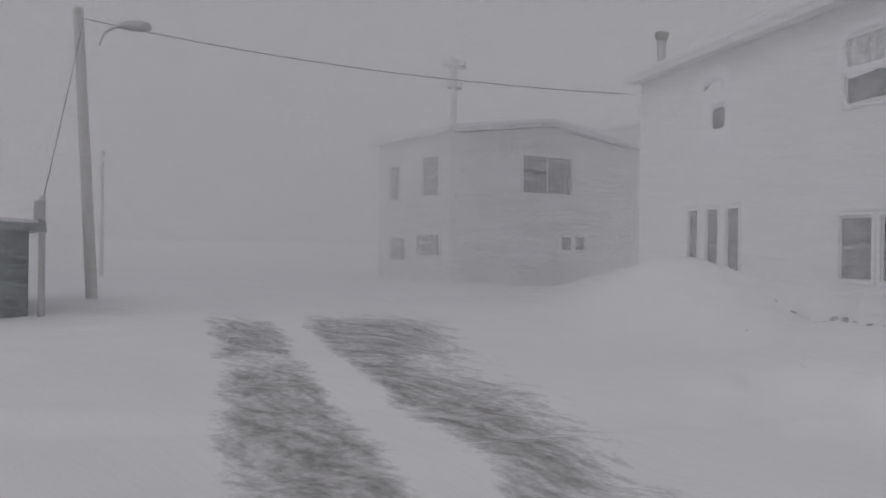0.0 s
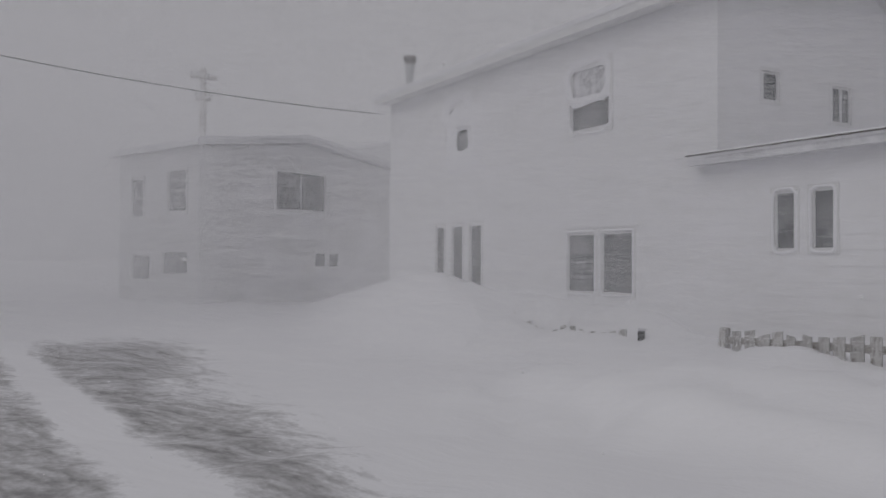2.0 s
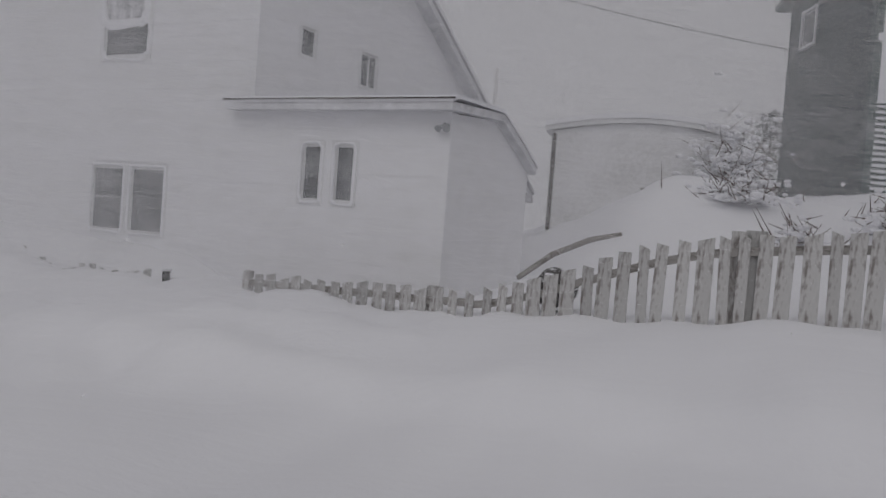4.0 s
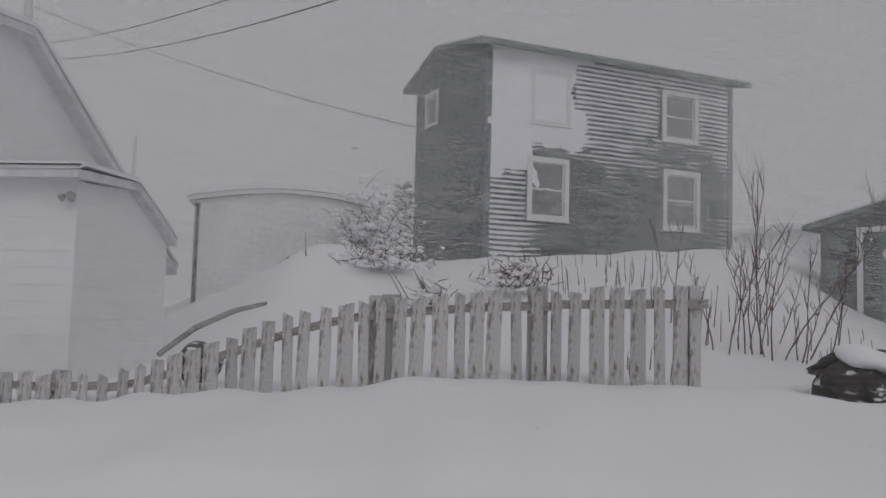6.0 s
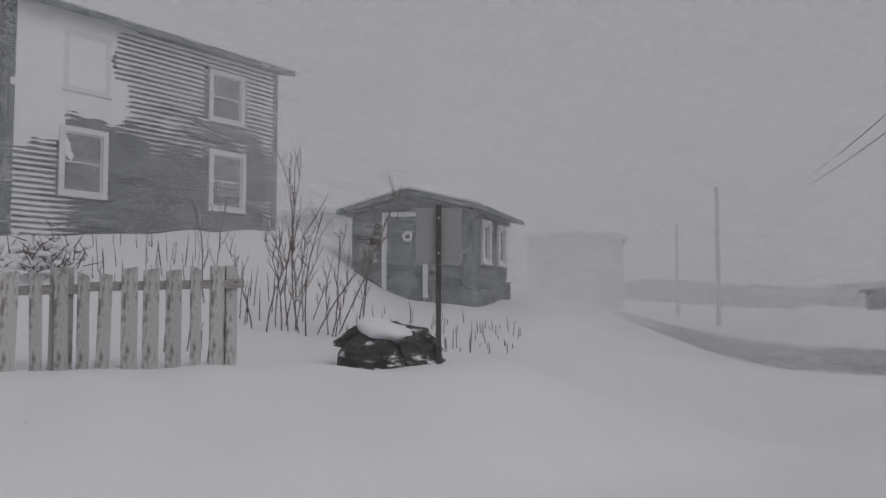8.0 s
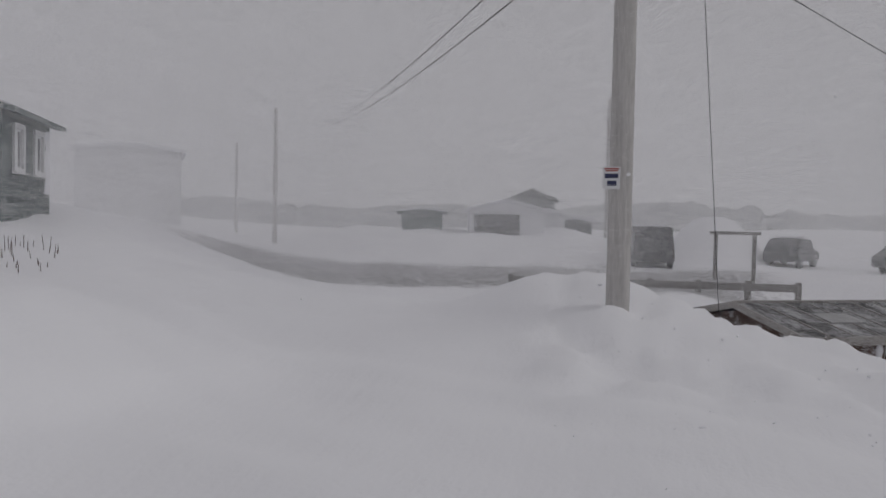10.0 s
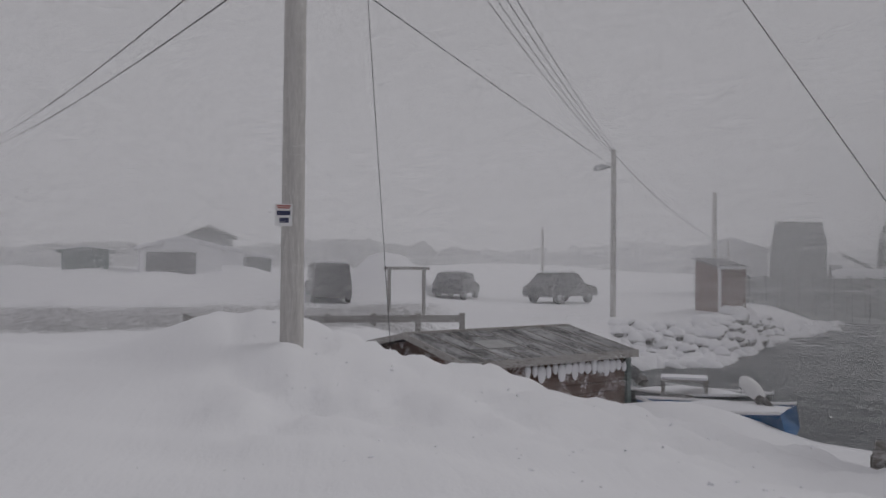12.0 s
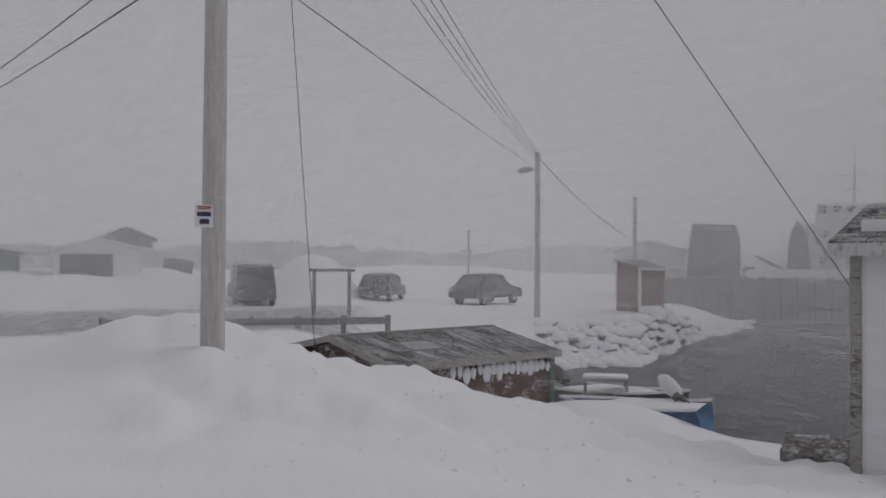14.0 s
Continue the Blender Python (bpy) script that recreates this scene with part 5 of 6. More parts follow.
# ---- the shore: fishing store roof, boats, bench, outhouse, rocks ----
def fish_store():
    ridge_a, ridge_b = polar(150.45, 16.0), polar(161.5, 18.7)
    d = (ridge_b - ridge_a)
    az = degrees(atan2(d.y, d.x))
    m = frame_at(az, ridge_a)
    h = thing("fishing_store", frame_at(az, ridge_a + Vector((0, 0, -1.3))), "low brown fishing store with a tarred roof, buried to the eaves", "shed")
    inv = h.matrix_world.inverted() @ m
    Ln, W, zr, ze = d.length, 1.95, 0.24, -0.14
    walls = bmesh.new()
    for y in (-W + 0.2, W - 0.3):
        box(walls, 0.25, Ln - 0.2, y, y + 0.1, -1.9, ze - 0.02, inv)
    for x in (0.25, Ln - 0.3):
        prism(walls, [(-W + 0.2, -1.9), (W - 0.2, -1.9), (W - 0.2, ze - 0.02), (0, zr - 0.14), (-W + 0.2, ze - 0.02)], x, x + 0.1, "x", inv)
    part("wall", walls, M_BROWN, h)
    boards = bmesh.new()
    for k in range(9):
        box(boards, 0.2, Ln - 0.1, -W + 0.17, -W + 0.199, -1.85 + k * 0.19, -1.85 + k * 0.19 + 0.17, inv)
    tagged(part("siding", boards, M_BROWN, h, "brown boards with snow stuck in the seams"), kind="stuff")
    drips = bmesh.new()
    rng = random.Random(4)
    for k in range(16):
        x = Ln * 0.35 + k * Ln * 0.04
        s = rng.uniform(0.05, 0.11)
        bmesh.ops.create_icosphere(drips, subdivisions=2, radius=1, matrix=inv @ Matrix.Translation((x, -W + 0.15, ze - 0.22 - rng.uniform(0, 0.12))) @ Matrix.Diagonal((s, 0.04, rng.uniform(0.10, 0.2), 1)))
    tagged(part("stuck_snow", drips, M_SNOW, h, smooth=True), kind="stuff")
    for side in (-1, 1):
        bm = bmesh.new()
        prism(bm, [(0, zr), (side * W, ze), (side * W, ze - 0.06), (0, zr - 0.08)], 0, Ln, "x", inv)
        rf = part("roof_slope", bm, M_ROOF_WOOD, h, "tarred roof felt with snow in its seams")
        n = 9
        for k in range(n + 1):
            bm = bmesh.new()
            x = Ln * k / n
            prism(bm, [(0, zr + 0.015), (side * W, ze + 0.015), (side * W, ze + 0.002), (0, zr + 0.002)], max(0.0, x - 0.015), min(Ln, x + 0.015), "x", inv)
            part("batten", bm, M_RAIL, rf)
        bm = bmesh.new()
        box(bm, -0.02, Ln + 0.02, side * W - 0.02, side * W + 0.02, ze - 0.12, ze + 0.02, inv)
        part("fascia", bm, M_RAIL, h)
        bm = bmesh.new()
        prism(bm, [(0, zr + 0.02), (side * (W + 0.02), ze + 0.02), (side * (W + 0.02), ze - 0.1), (0, zr - 0.1)], -0.045, -0.005, "x", inv)
        part("barge_board", bm, M_RAIL, h, "weathered white barge board")
    bm = bmesh.new()
    box(bm, 0, Ln, -0.06, 0.06, zr - 0.01, zr + 0.03, inv)
    part("ridge_cap", bm, M_RAIL, h)
    bm = bmesh.new()
    prism(bm, [(-0.75, ze + 0.225), (-1.25, ze + 0.128), (-1.25, ze + 0.16), (-0.75, ze + 0.255)], Ln * 0.24, Ln * 0.4, "x", inv)
    part("roof_hatch", bm, M_SIGNBACK, h, "pale patch on the roof")
    bm = bmesh.new()
    box(bm, Ln - 0.18, Ln - 0.06, -W + 0.1, -W + 0.22, -2.2, ze - 0.02, inv)
    part("corner_post", bm, M_GREEN_TRIM, h, "pale green corner post")
    return h


fish_store()


def skiff(name, base, az, length, beam, hull, label, cover=True, dip=0):
    h = thing(name, frame_at(az, base) @ pose(0, 0, 0, 0, dip, 0), label, "boat", "moored boats")
    bm = bmesh.new()
    n = 14
    rows = []
    for i in range(n + 1):
        u = i / n
        w = beam / 2 * (1 - max(0, (u - 0.45) / 0.55) ** 2.2)
        sheer = 0.55 + 0.28 * u * u
        x = length * u
        rows.append([bm.verts.new(p) for p in ((x, -w, sheer), (x - 0.03, -w * 0.86, 0.12 + 0.2 * u ** 3), (x - 0.06, 0, 0.0 + 0.3 * u ** 3), (x - 0.03, w * 0.86, 0.12 + 0.2 * u ** 3), (x, w, sheer))])
    for r, s in zip(rows, rows[1:]):
        for k in range(4):
            bm.faces.new((r[k], r[k + 1], s[k + 1], s[k]))
    bm.faces.new(rows[0])
    bmesh.ops.solidify(bm, geom=bm.faces[:], thickness=0.03)
    part("hull", bm, hull, h)
    bm = bmesh.new()
    rim = [r for r in range(n + 1)]
    for sgn in (-1, 1):
        pts = []
        for i in rim:
            u = i / n
            w = beam / 2 * (1 - max(0, (u - 0.45) / 0.55) ** 2.2)
            pts.append((length * u, sgn * w, 0.57 + 0.28 * u * u))
        tube(bm, pts, [0.035] * (n + 1), 6)
    part("gunwale", bm, M_TRIM, h, "white gunwale with snow on it")
    if cover:
        bm = bmesh.new()
        grid = {}
        for i in range(n + 1):
            u = i / n
            w = beam / 2 * 0.97 * (1 - max(0, (u - 0.45) / 0.55) ** 2.2)
            for j in range(9):
                v = j / 4 - 1
                grid[i, j] = bm.verts.new((length * u * 0.985 + 0.03, v * w, 0.50 + 0.26 * u * u + 0.18 * (1 - v * v) * sin(pi * min(1, u * 1.1 + 0.06)) + 0.03 * noise.noise(Vector((i, j, 1)) * 0.6)))
        for i in range(n):
            for j in range(8):
                bm.faces.new((grid[i, j], grid[i + 1, j], grid[i + 1, j + 1], grid[i, j + 1]))
        part("snow_fill", bm, M_SNOW, h, "snow filling the boat", smooth=True)
    # tilted outboard motor on the stern
    mo = pose(0.5, -0.2, 0.72, 0, 40, 0) if hull is M_BLUE else pose(-0.12, 0, 0.62, 0, -52, 0)
    bm = bmesh.new()
    bmesh.ops.create_icosphere(bm, subdivisions=3, radius=1, matrix=mo @ Matrix.Translation((0, 0, 0.28)) @ Matrix.Diagonal((0.16, 0.14, 0.31, 1)))
    cowl = part("outboard_cowl", bm, M_WHITEBOX if hull is M_BLUE else M_CAR, h, "snow-covered outboard motor cowl", smooth=True)
    bm = bmesh.new()
    tube(bm, [mo @ Vector((0, 0, 0.1)), mo @ Vector((0, 0, -0.55))], [0.07, 0.05], 8)
    box(bm, -0.14, 0.1, -0.015, 0.015, -0.62, -0.4, mo)
    box(bm, -0.05, 0.12, -0.12, 0.12, -0.02, 0.1, mo)
    part("outboard_leg", bm, M_DARKMETAL, h)
    return h


skiff("skiff", polar(175.5, 17.3, -1.68), -8, 3.0, 1.35, M_BLUE, "snow-filled skiff with a bright blue stern and outboard motor", dip=7)
skiff("skiff", polar(166.6, 20.5, -1.85), 150, 3.4, 1.3, M_SHIP, "dark skiff with a tilted outboard behind the store")


def work_bench():
    h = thing("splitting_table", frame_at(-168, polar(169.0, 19.0, -1.35)), "rough wooden splitting table with snow on top", "table")
    bm = bmesh.new()
    box(bm, -0.5, 0.5, -0.3, 0.3, 0.42, 0.47)
    part("tabletop", bevelled(bm, 0.01), M_WOODPILE, h)
    bm = bmesh.new()
    box(bm, -0.49, 0.49, -0.29, 0.29, 0.474, 0.53)
    part("snow", bevelled(bm, 0.025, 2), M_SNOW, h)
    for x in (-0.44, 0.44):
        for y in (-0.24, 0.24):
            bm = bmesh.new()
            box(bm, x - 0.035, x + 0.035, y - 0.035, y + 0.035, -0.6, 0.42)
            part("leg", bm, M_WOODPILE, h)
    bm = bmesh.new()
    box(bm, -0.5, 0.5, -0.28, -0.24, 0.1, 0.16)
    part("brace", bm, M_WOODPILE, h)
    return h


work_bench()


def outhouse():
    h = thing("outhouse", frame_at(52, polar(171.35, 38.3, -0.45)), "small red-brown wooden hut with white corner trim", "hut")
    bm = bmesh.new()
    prism(bm, [(-0.72, -0.6), (0.72, -0.6), (0.72, 1.9), (-0.72, 2.22)], -0.72, 0.72, "x")
    part("wall", bm, M_RED, h)
    rng = random.Random(6)
    for k in range(10):
        a = -0.64 + k * 0.128
        bm = bmesh.new()
        prism(bm, [(a + 0.004, -0.5), (a + 0.124, -0.5), (a + 0.124, 1.9 - (a - 0.6) * 0.222), (a + 0.004, 1.9 - (a - 0.72) * 0.222)], 0.722, 0.738 + rng.uniform(0, 0.006), "x")
        part("board", bm, M_RED, h)
        bm = bmesh.new()
        box(bm, a + 0.004, a + 0.124, 0.722, 0.738 + rng.uniform(0, 0.006), -0.5, 1.88)
        part("board", bm, M_RED, h)
    bm = bmesh.new()
    box(bm, 0.66, 0.76, 0.66, 0.76, -0.6, 1.9)
    part("corner_board", bm, M_TRIM, h)
    for x, y in ((-0.74, 0.66), (0.66, -0.74)):
        bm = bmesh.new()
        box(bm, x, x + 0.07, y, y + 0.07, -0.6, 1.9)
        part("corner_board", bm, M_RED, h)
    bm = bmesh.new()
    prism(bm, [(-0.85, 2.26), (0.88, 1.87), (0.88, 1.95), (-0.85, 2.34)], -0.86, 0.86, "x")
    part("roof", bm, M_ROOF_WOOD, h)
    bm = bmesh.new()
    box(bm, -0.87, 0.87, 0.882, 0.905, 1.84, 1.96)
    part("fascia", bm, M_TRIM, h)
    return h


outhouse()


def swing_frame():
    h = thing("timber_frame", frame_at(-150, polar(150.5, 33, -0.66)), "weathered timber frame standing by the road", "timber frame")
    for x in (-0.68, 0.68):
        bm = bmesh.new()
        box(bm, x - 0.07, x + 0.07, -0.07, 0.07, -0.5, 1.95)
        part("post", bm, M_FARPOLE, h)
        for y in (-0.7, 0.7):
            bm = bmesh.new()
            tube(bm, [(x, y, -0.2), (x, 0, 0.75)], [0.04, 0.04], 6)
            part("brace", bm, M_FARPOLE, h)
    bm = bmesh.new()
    box(bm, -0.9, 0.9, -0.06, 0.06, 1.95, 2.07)
    part("beam", bm, M_FARPOLE, h)
    return h


swing_frame()


def guard_rail():
    h = thing("guard_rail", frame_at(-143, polar(145.2, 26, -0.5)), "low wooden guard rail along the road edge", "guard rail")
    for k in range(7):
        bm = bmesh.new()
        x = -4.2 + k * 1.4
        box(bm, x - 0.08, x + 0.08, -0.08, 0.08, -0.5, 0.5)
        part("post", bevelled(bm, 0.01), M_FARPOLE, h)
    for k in range(6):
        bm = bmesh.new()
        x = -4.2 + k * 1.4
        box(bm, x, x + 1.395, -0.14, -0.082, 0.22, 0.44)
        part("rail", bm, M_FARPOLE, h)
    return h


guard_rail()


def parked_car(name, base, az, kind, label):
    """A far car, snow-dusted: body, cabin windows, wheels, lamps."""
    h = thing(name, frame_at(az, base), label, "car", "parked cars")
    L, W, H = {"wagon": (4.5, 1.75, 1.6), "van": (4.6, 1.85, 1.95), "hatch": (3.9, 1.65, 1.5)}[kind]
    prof = {"wagon": [(0, .35), (0, .85), (.1, 1.0), (.24, 1.55), (.4, 1.6), (.62, 1.55), (.76, 1.02), (.97, .86), (1, .6), (1, .35)],
            "van": [(0, .35), (0, 1.0), (.03, 1.85), (.08, 1.95), (.66, 1.92), (.80, 1.18), (.97, .95), (1, .7), (1, .35)],
            "hatch": [(0, .35), (0, .8), (.04, .95), (.16, 1.42), (.3, 1.5), (.58, 1.45), (.75, .95), (.97, .8), (1, .55), (1, .35)]}[kind]
    bm = bmesh.new()
    prism(bm, [(x * L - L / 2, z) for x, z in prof], -W / 2, W / 2, "y")
    for v in bm.verts:
        if v.co.z > 1.0:
            v.co.y *= 0.86
    part("body", bevelled(bm, 0.05, 2), M_CAR, h)
    for s in (-1, 1):
        bm = bmesh.new()
        yy = s * (W / 2 * 0.93 + 0.012)
        z0, z1 = (1.05, 1.42) if kind != "van" else (1.25, 1.75)
        prism(bm, [(-L * 0.30, z0), (L * 0.22, z0), (L * 0.12, z1), (-L * 0.24, z1)], yy - 0.01, yy + 0.01, "y")
        part("side_window", bm, M_GLASS, h)
        for x in (-L * 0.31, L * 0.31):
            bm = bmesh.new()
            tube(bm, [(x, s * (W / 2 - 0.2), 0.32), (x, s * (W / 2 - 0.02), 0.32), (x, s * (W / 2), 0.32)], [0.33, 0.33, 0.28], 18)
            wheel = part("wheel", bm, M_RUBBER, h)
            bm = bmesh.new()
            tube(bm, [(x, s * (W / 2), 0.32), (x, s * (W / 2 + 0.012), 0.32)], [0.2, 0.17], 14)
            part("rim", bm, M_METAL, wheel)
        for x in (-L / 2 - 0.005, L / 2 - 0.02):
            bm = bmesh.new()
            box(bm, x, x + 0.03, s * W * 0.36 - 0.14, s * W * 0.36 + 0.14, 0.66, 0.8)
            part("lamp", bm, M_SIGNBACK, h)
    bm = bmesh.new()
    top = max(z for x, z in prof)
    box(bm, -L * 0.2, L * 0.1, -W * 0.36, W * 0.36, top - 0.01, top + 0.06)
    part("roof_snow", bevelled(bm, 0.03, 2), M_SNOW, h)
    return h


parked_car("parked_car", polar(145.1, 41, -0.42), -49, "van", "dark van parked by the road, snow-dusted")
parked_car("parked_car", polar(153.95, 46, -0.42), -80, "hatch", "dark hatchback parked in the snow")
parked_car("parked_car", polar(161.05, 45, -0.5), -106, "wagon", "dark station wagon parked by the shore road")


def shore_rocks():
    rng = random.Random(12)
    bm = bmesh.new()
    for _ in range(520):
        b = rng.uniform(164.5, 178.2)
        outer = 29.5 + 2 * step(165, 171, b) + 16 * step(170.5, 177.5, b) + 44 * step(177, 180, b)
        d = min(outer, 52) + rng.uniform(-0.6, 4.2)
        p = polar(b, d)
        p.z = max(ground_height(p.x, p.y), WATER_Z) + rng.uniform(-0.2, 0.02)
        s = rng.uniform(0.14, 0.46)
        r = bmesh.ops.create_icosphere(bm, subdivisions=2, radius=1, matrix=Matrix.Translation(p) @ pose(0, 0, 0, rng.uniform(-30, 30), rng.uniform(-30, 30), rng.uniform(0, 360)) @ Matrix.Diagonal((s * rng.uniform(0.8, 1.5), s * rng.uniform(0.7, 1.2), s * rng.uniform(0.5, 0.9), 1)))
        for v in r["verts"]:
            v.co += Vector((1, 1, 1)) * s * 0.3 * noise.noise(v.co * 1.7)
    m = mat("snowy_shore_rock", (0.10, 0.095, 0.09), 0.85, vary=0.35, scale=1.5, fine=12, bump=0.6)
    n, l = m.node_tree.nodes, m.node_tree.links
    geo, sep, rg, mix = n.new("ShaderNodeNewGeometry"), n.new("ShaderNodeSeparateXYZ"), n.new("ShaderNodeMapRange"), n.new("ShaderNodeMixRGB")
    l.new(geo.outputs["Normal"], sep.inputs[0]), l.new(sep.outputs["Z"], rg.inputs[0])
    rg.inputs[1].default_value, rg.inputs[2].default_value = -0.35, 0.2
    old = n["Principled BSDF"].inputs["Base Color"].links[0].from_socket
    l.new(rg.outputs[0], mix.inputs[0]), l.new(old, mix.inputs[1])
    mix.inputs[2].default_value = (*SNOW, 1)
    l.new(mix.outputs[0], n["Principled BSDF"].inputs["Base Color"])
    tagged(part("shore_rocks", bm, m, smooth=True), "snow-capped rocks along the harbour edge", "rocks", kind="stuff")


shore_rocks()


def wharf_and_ship():
    h = thing("wharf_building", frame_at(-174, polar(176.15, 62, WATER_Z)), "tall dark wharf building against the fog", "building")
    bm = bmesh.new()
    prism(bm, [(-2.0, 0.5), (1.7, 0.5), (1.7, 5.2), (1.4, 6.5), (-1.5, 6.6), (-1.8, 5.0)], 0, 5, "y")
    part("wall", bm, M_SHIP, h)
    bm = bmesh.new()
    box(bm, -1.6, 0.3, -0.05, 0.0, 1.9, 2.25)
    part("light_band", bm, M_SHIPWHITE, h)
    bm = bmesh.new()
    box(bm, 2.0, 2.7, 0.5, 3, 0.5, 3.6)
    part("lean_to", bm, M_SHIP, h)
    h = thing("wharf", frame_at(-178, polar(179, 58, WATER_Z)), "dark timber wharf with snow along its top", "wharf")
    bm = bmesh.new()
    box(bm, -6, 12, 0, 6, -0.8, 2.75)
    part("deck", bm, M_SHIP, h)
    bm = bmesh.new()
    box(bm, -1.0, 5.4, 0.2, 5.6, 2.754, 3.4)
    part("snow", bevelled(bm, 0.15, 2), M_SNOW, h)
    for k in range(19):
        bm = bmesh.new()
        tube(bm, [(-6 + k, -0.16, -1.2), (-6 + k, -0.16, 2.9)], [0.16, 0.15], 8)
        part("wharf_post", bm, M_SHIP, h)
    h = thing("crane", frame_at(-179, polar(181.2, 61, WATER_Z)), "dark loading crane on the wharf", "crane")
    bm = bmesh.new()
    prism(bm, [(-0.9, 1.5), (0.9, 1.5), (0.5, 5.6), (-0.1, 6.75), (-0.6, 5.6)], 0, 1.6, "y")
    part("tower", bm, M_SHIP, h)
    bm = bmesh.new()
    tube(bm, [(0.9, 0.8, 5.6), (2.6, 0.8, 3.2)], [0.12, 0.1], 8)
    tube(bm, [(-2.8, 0.8, 4.3), (-1.4, 0.8, 3.6), (-0.5, 0.8, 2.9)], [0.1, 0.12, 0.12], 8)
    part("boom", bm, M_SHIP, h)
    h = thing("ship", frame_at(-181, polar(184.5, 76, WATER_Z)), "moored ship with a pale superstructure lost in fog", "ship")
    bm = bmesh.new()
    prism(bm, [(-8, 3.2), (-6.8, -0.5), (14, -0.5), (14, 2.6)], 0, 6, "y")
    part("hull", bm, M_SHIP, h)
    for i, (x0, x1, z0, z1) in enumerate(((-5.0, 6, 2.9, 5.2), (-4.4, 5, 5.2, 7.2), (-3.0, 3.4, 7.2, 8.9))):
        bm = bmesh.new()
        box(bm, x0, x1, 0.6 + 0.5 * i, 5.4 - 0.5 * i, z0, z1)
        d = part("deckhouse", bevelled(bm, 0.08), M_SHIPWHITE, h)
        for k in range(6):
            bm = bmesh.new()
            x = x0 + 0.5 + k * (x1 - x0 - 1.0) / 5
            box(bm, x - 0.3, x + 0.3, 0.56 + 0.5 * i, 0.6 + 0.5 * i, z0 + 0.9, z0 + 1.5)
            part("port", bm, M_CAR, d)
    bm = bmesh.new()
    tube(bm, [(0, 3, 8.9), (0, 3, 14)], [0.15, 0.06], 8)
    tube(bm, [(-1.4, 3, 11.4), (1.4, 3, 11.4)], [0.06, 0.06], 6)
    tube(bm, [(-0.7, 3, 10.2), (0.7, 3, 10.2)], [0.12, 0.12], 6)
    part("mast", bm, M_SHIPWHITE, h)


wharf_and_ship()


# ---- white store at the water, log pile, near car ----
def white_store():
    c = polar(183.75, 11.3)
    az = -198
    m = frame_at(az, c)
    h = thing("white_store", frame_at(az, c + Vector((-1, -1, -0.8))), "white clapboard store with dark corner boards and shingled roof", "shed")
    inv = h.matrix_world.inverted() @ m
    W, D, E = 4.4, 3.2, 1.84
    bm = bmesh.new()
    wall_with_openings(bm, 0, W, -1.6, E, 0, 0.12, [], inv)
    for x in (0, W - 0.12):
        box(bm, x, x + 0.12, 0.12, D, -1.6, E, inv)
    box(bm, 0.12, W - 0.12, D - 0.12, D, -1.6, E, inv)
    part("wall", bm, M_VINYL, h)
    bm = bmesh.new()
    lapped_boards(bm, 0.1, W, -1.2, E, 0, [], 0.42, inv, lip=0.02)
    tagged(part("board_cladding", bm, M_VINYL, h, "wide white lapped boards"), kind="stuff")
    bm = bmesh.new()
    box(bm, -0.02, 0.10, -0.05, 0.0, -1.6, E, inv)
    box(bm, -0.02, 0.0, 0.0, 0.12, -1.6, E, inv)
    part("corner_board", bm, M_RAIL, h, "dark weathered corner board")
    bm = bmesh.new()
    prism(bm, [(-0.42, E + 0.03), (D / 2, E + 0.62), (D + 0.3, E + 0.03), (D + 0.3, E - 0.06), (D / 2, E + 0.5), (-0.42, E - 0.07)], -0.14, W + 0.3, "x", inv)
    roof = part("roof", bm, M_ROOF_WOOD, h, "grey shingled roof with snow blown off")
    rng = random.Random(8)
    sl = Vector((0, D / 2 + 0.42, 0.59)).normalized()
    for row in range(9):
        x = -0.14 - rng.random() * 0.2
        while x < 2.2:
            wd = rng.uniform(0.18, 0.32)
            bm = bmesh.new()
            p0 = -0.43 + row * 0.205
            z0 = E + 0.035 + (p0 + 0.42) * 0.292
            prism(bm, [(p0, z0), (p0 + 0.26, z0 + 0.075), (p0 + 0.26, z0 + 0.087), (p0, z0 + 0.022)], max(x, -0.16), max(x, -0.16) + wd - 0.006, "x", inv)
            part("shingle", bm, M_ROOF_WOOD if rng.random() < 0.75 else M_RAIL, roof)
            x += wd
    bm = bmesh.new()
    box(bm, -0.16, W + 0.3, -0.46, -0.425, E - 0.12, E + 0.03, inv)
    part("fascia", bevelled(bm, 0.004), M_PICKET, h, "peeling white fascia board")
    bm = bmesh.new()
    box(bm, -0.12, W + 0.25, -0.42, 0.0, E - 0.1, E - 0.075, inv)
    part("soffit", bm, M_RAIL, h)
    return h


white_store()


def log_pile():
    h = thing("log_pile", frame_at(-178, polar(181.9, 12.3, -1.02)) @ Matrix.Diagonal((0.8, 1.3, 1.6, 1)), "stack of grey logs and poles dusted with snow", "log pile")
    rng = random.Random(3)
    for k in range(16):
        bm = bmesh.new()
        y, z = (k % 4) * 0.19 - 0.2 + rng.uniform(-0.05, 0.05), (k // 4) * 0.13 - 0.28
        x0 = -0.75 + rng.uniform(-0.15, 0.15) + 0.1 * (k // 4)
        tube(bm, [(x0, y, z), (0.3, y + 0.02, z + 0.01), (1.1, y + rng.uniform(-0.1, 0.1), z)], [0.075, 0.08, 0.07], 9)
        part("log", bm, M_WOODPILE, h)
    for k in range(4):
        bm = bmesh.new()
        tube(bm, [(-1.6, -0.25 + k * 0.2, -0.28 + 0.03 * k), (0.2, -0.3 + k * 0.2, -0.24)], [0.05, 0.055], 7)
        part("log", bm, M_WOODPILE, h)
    return h


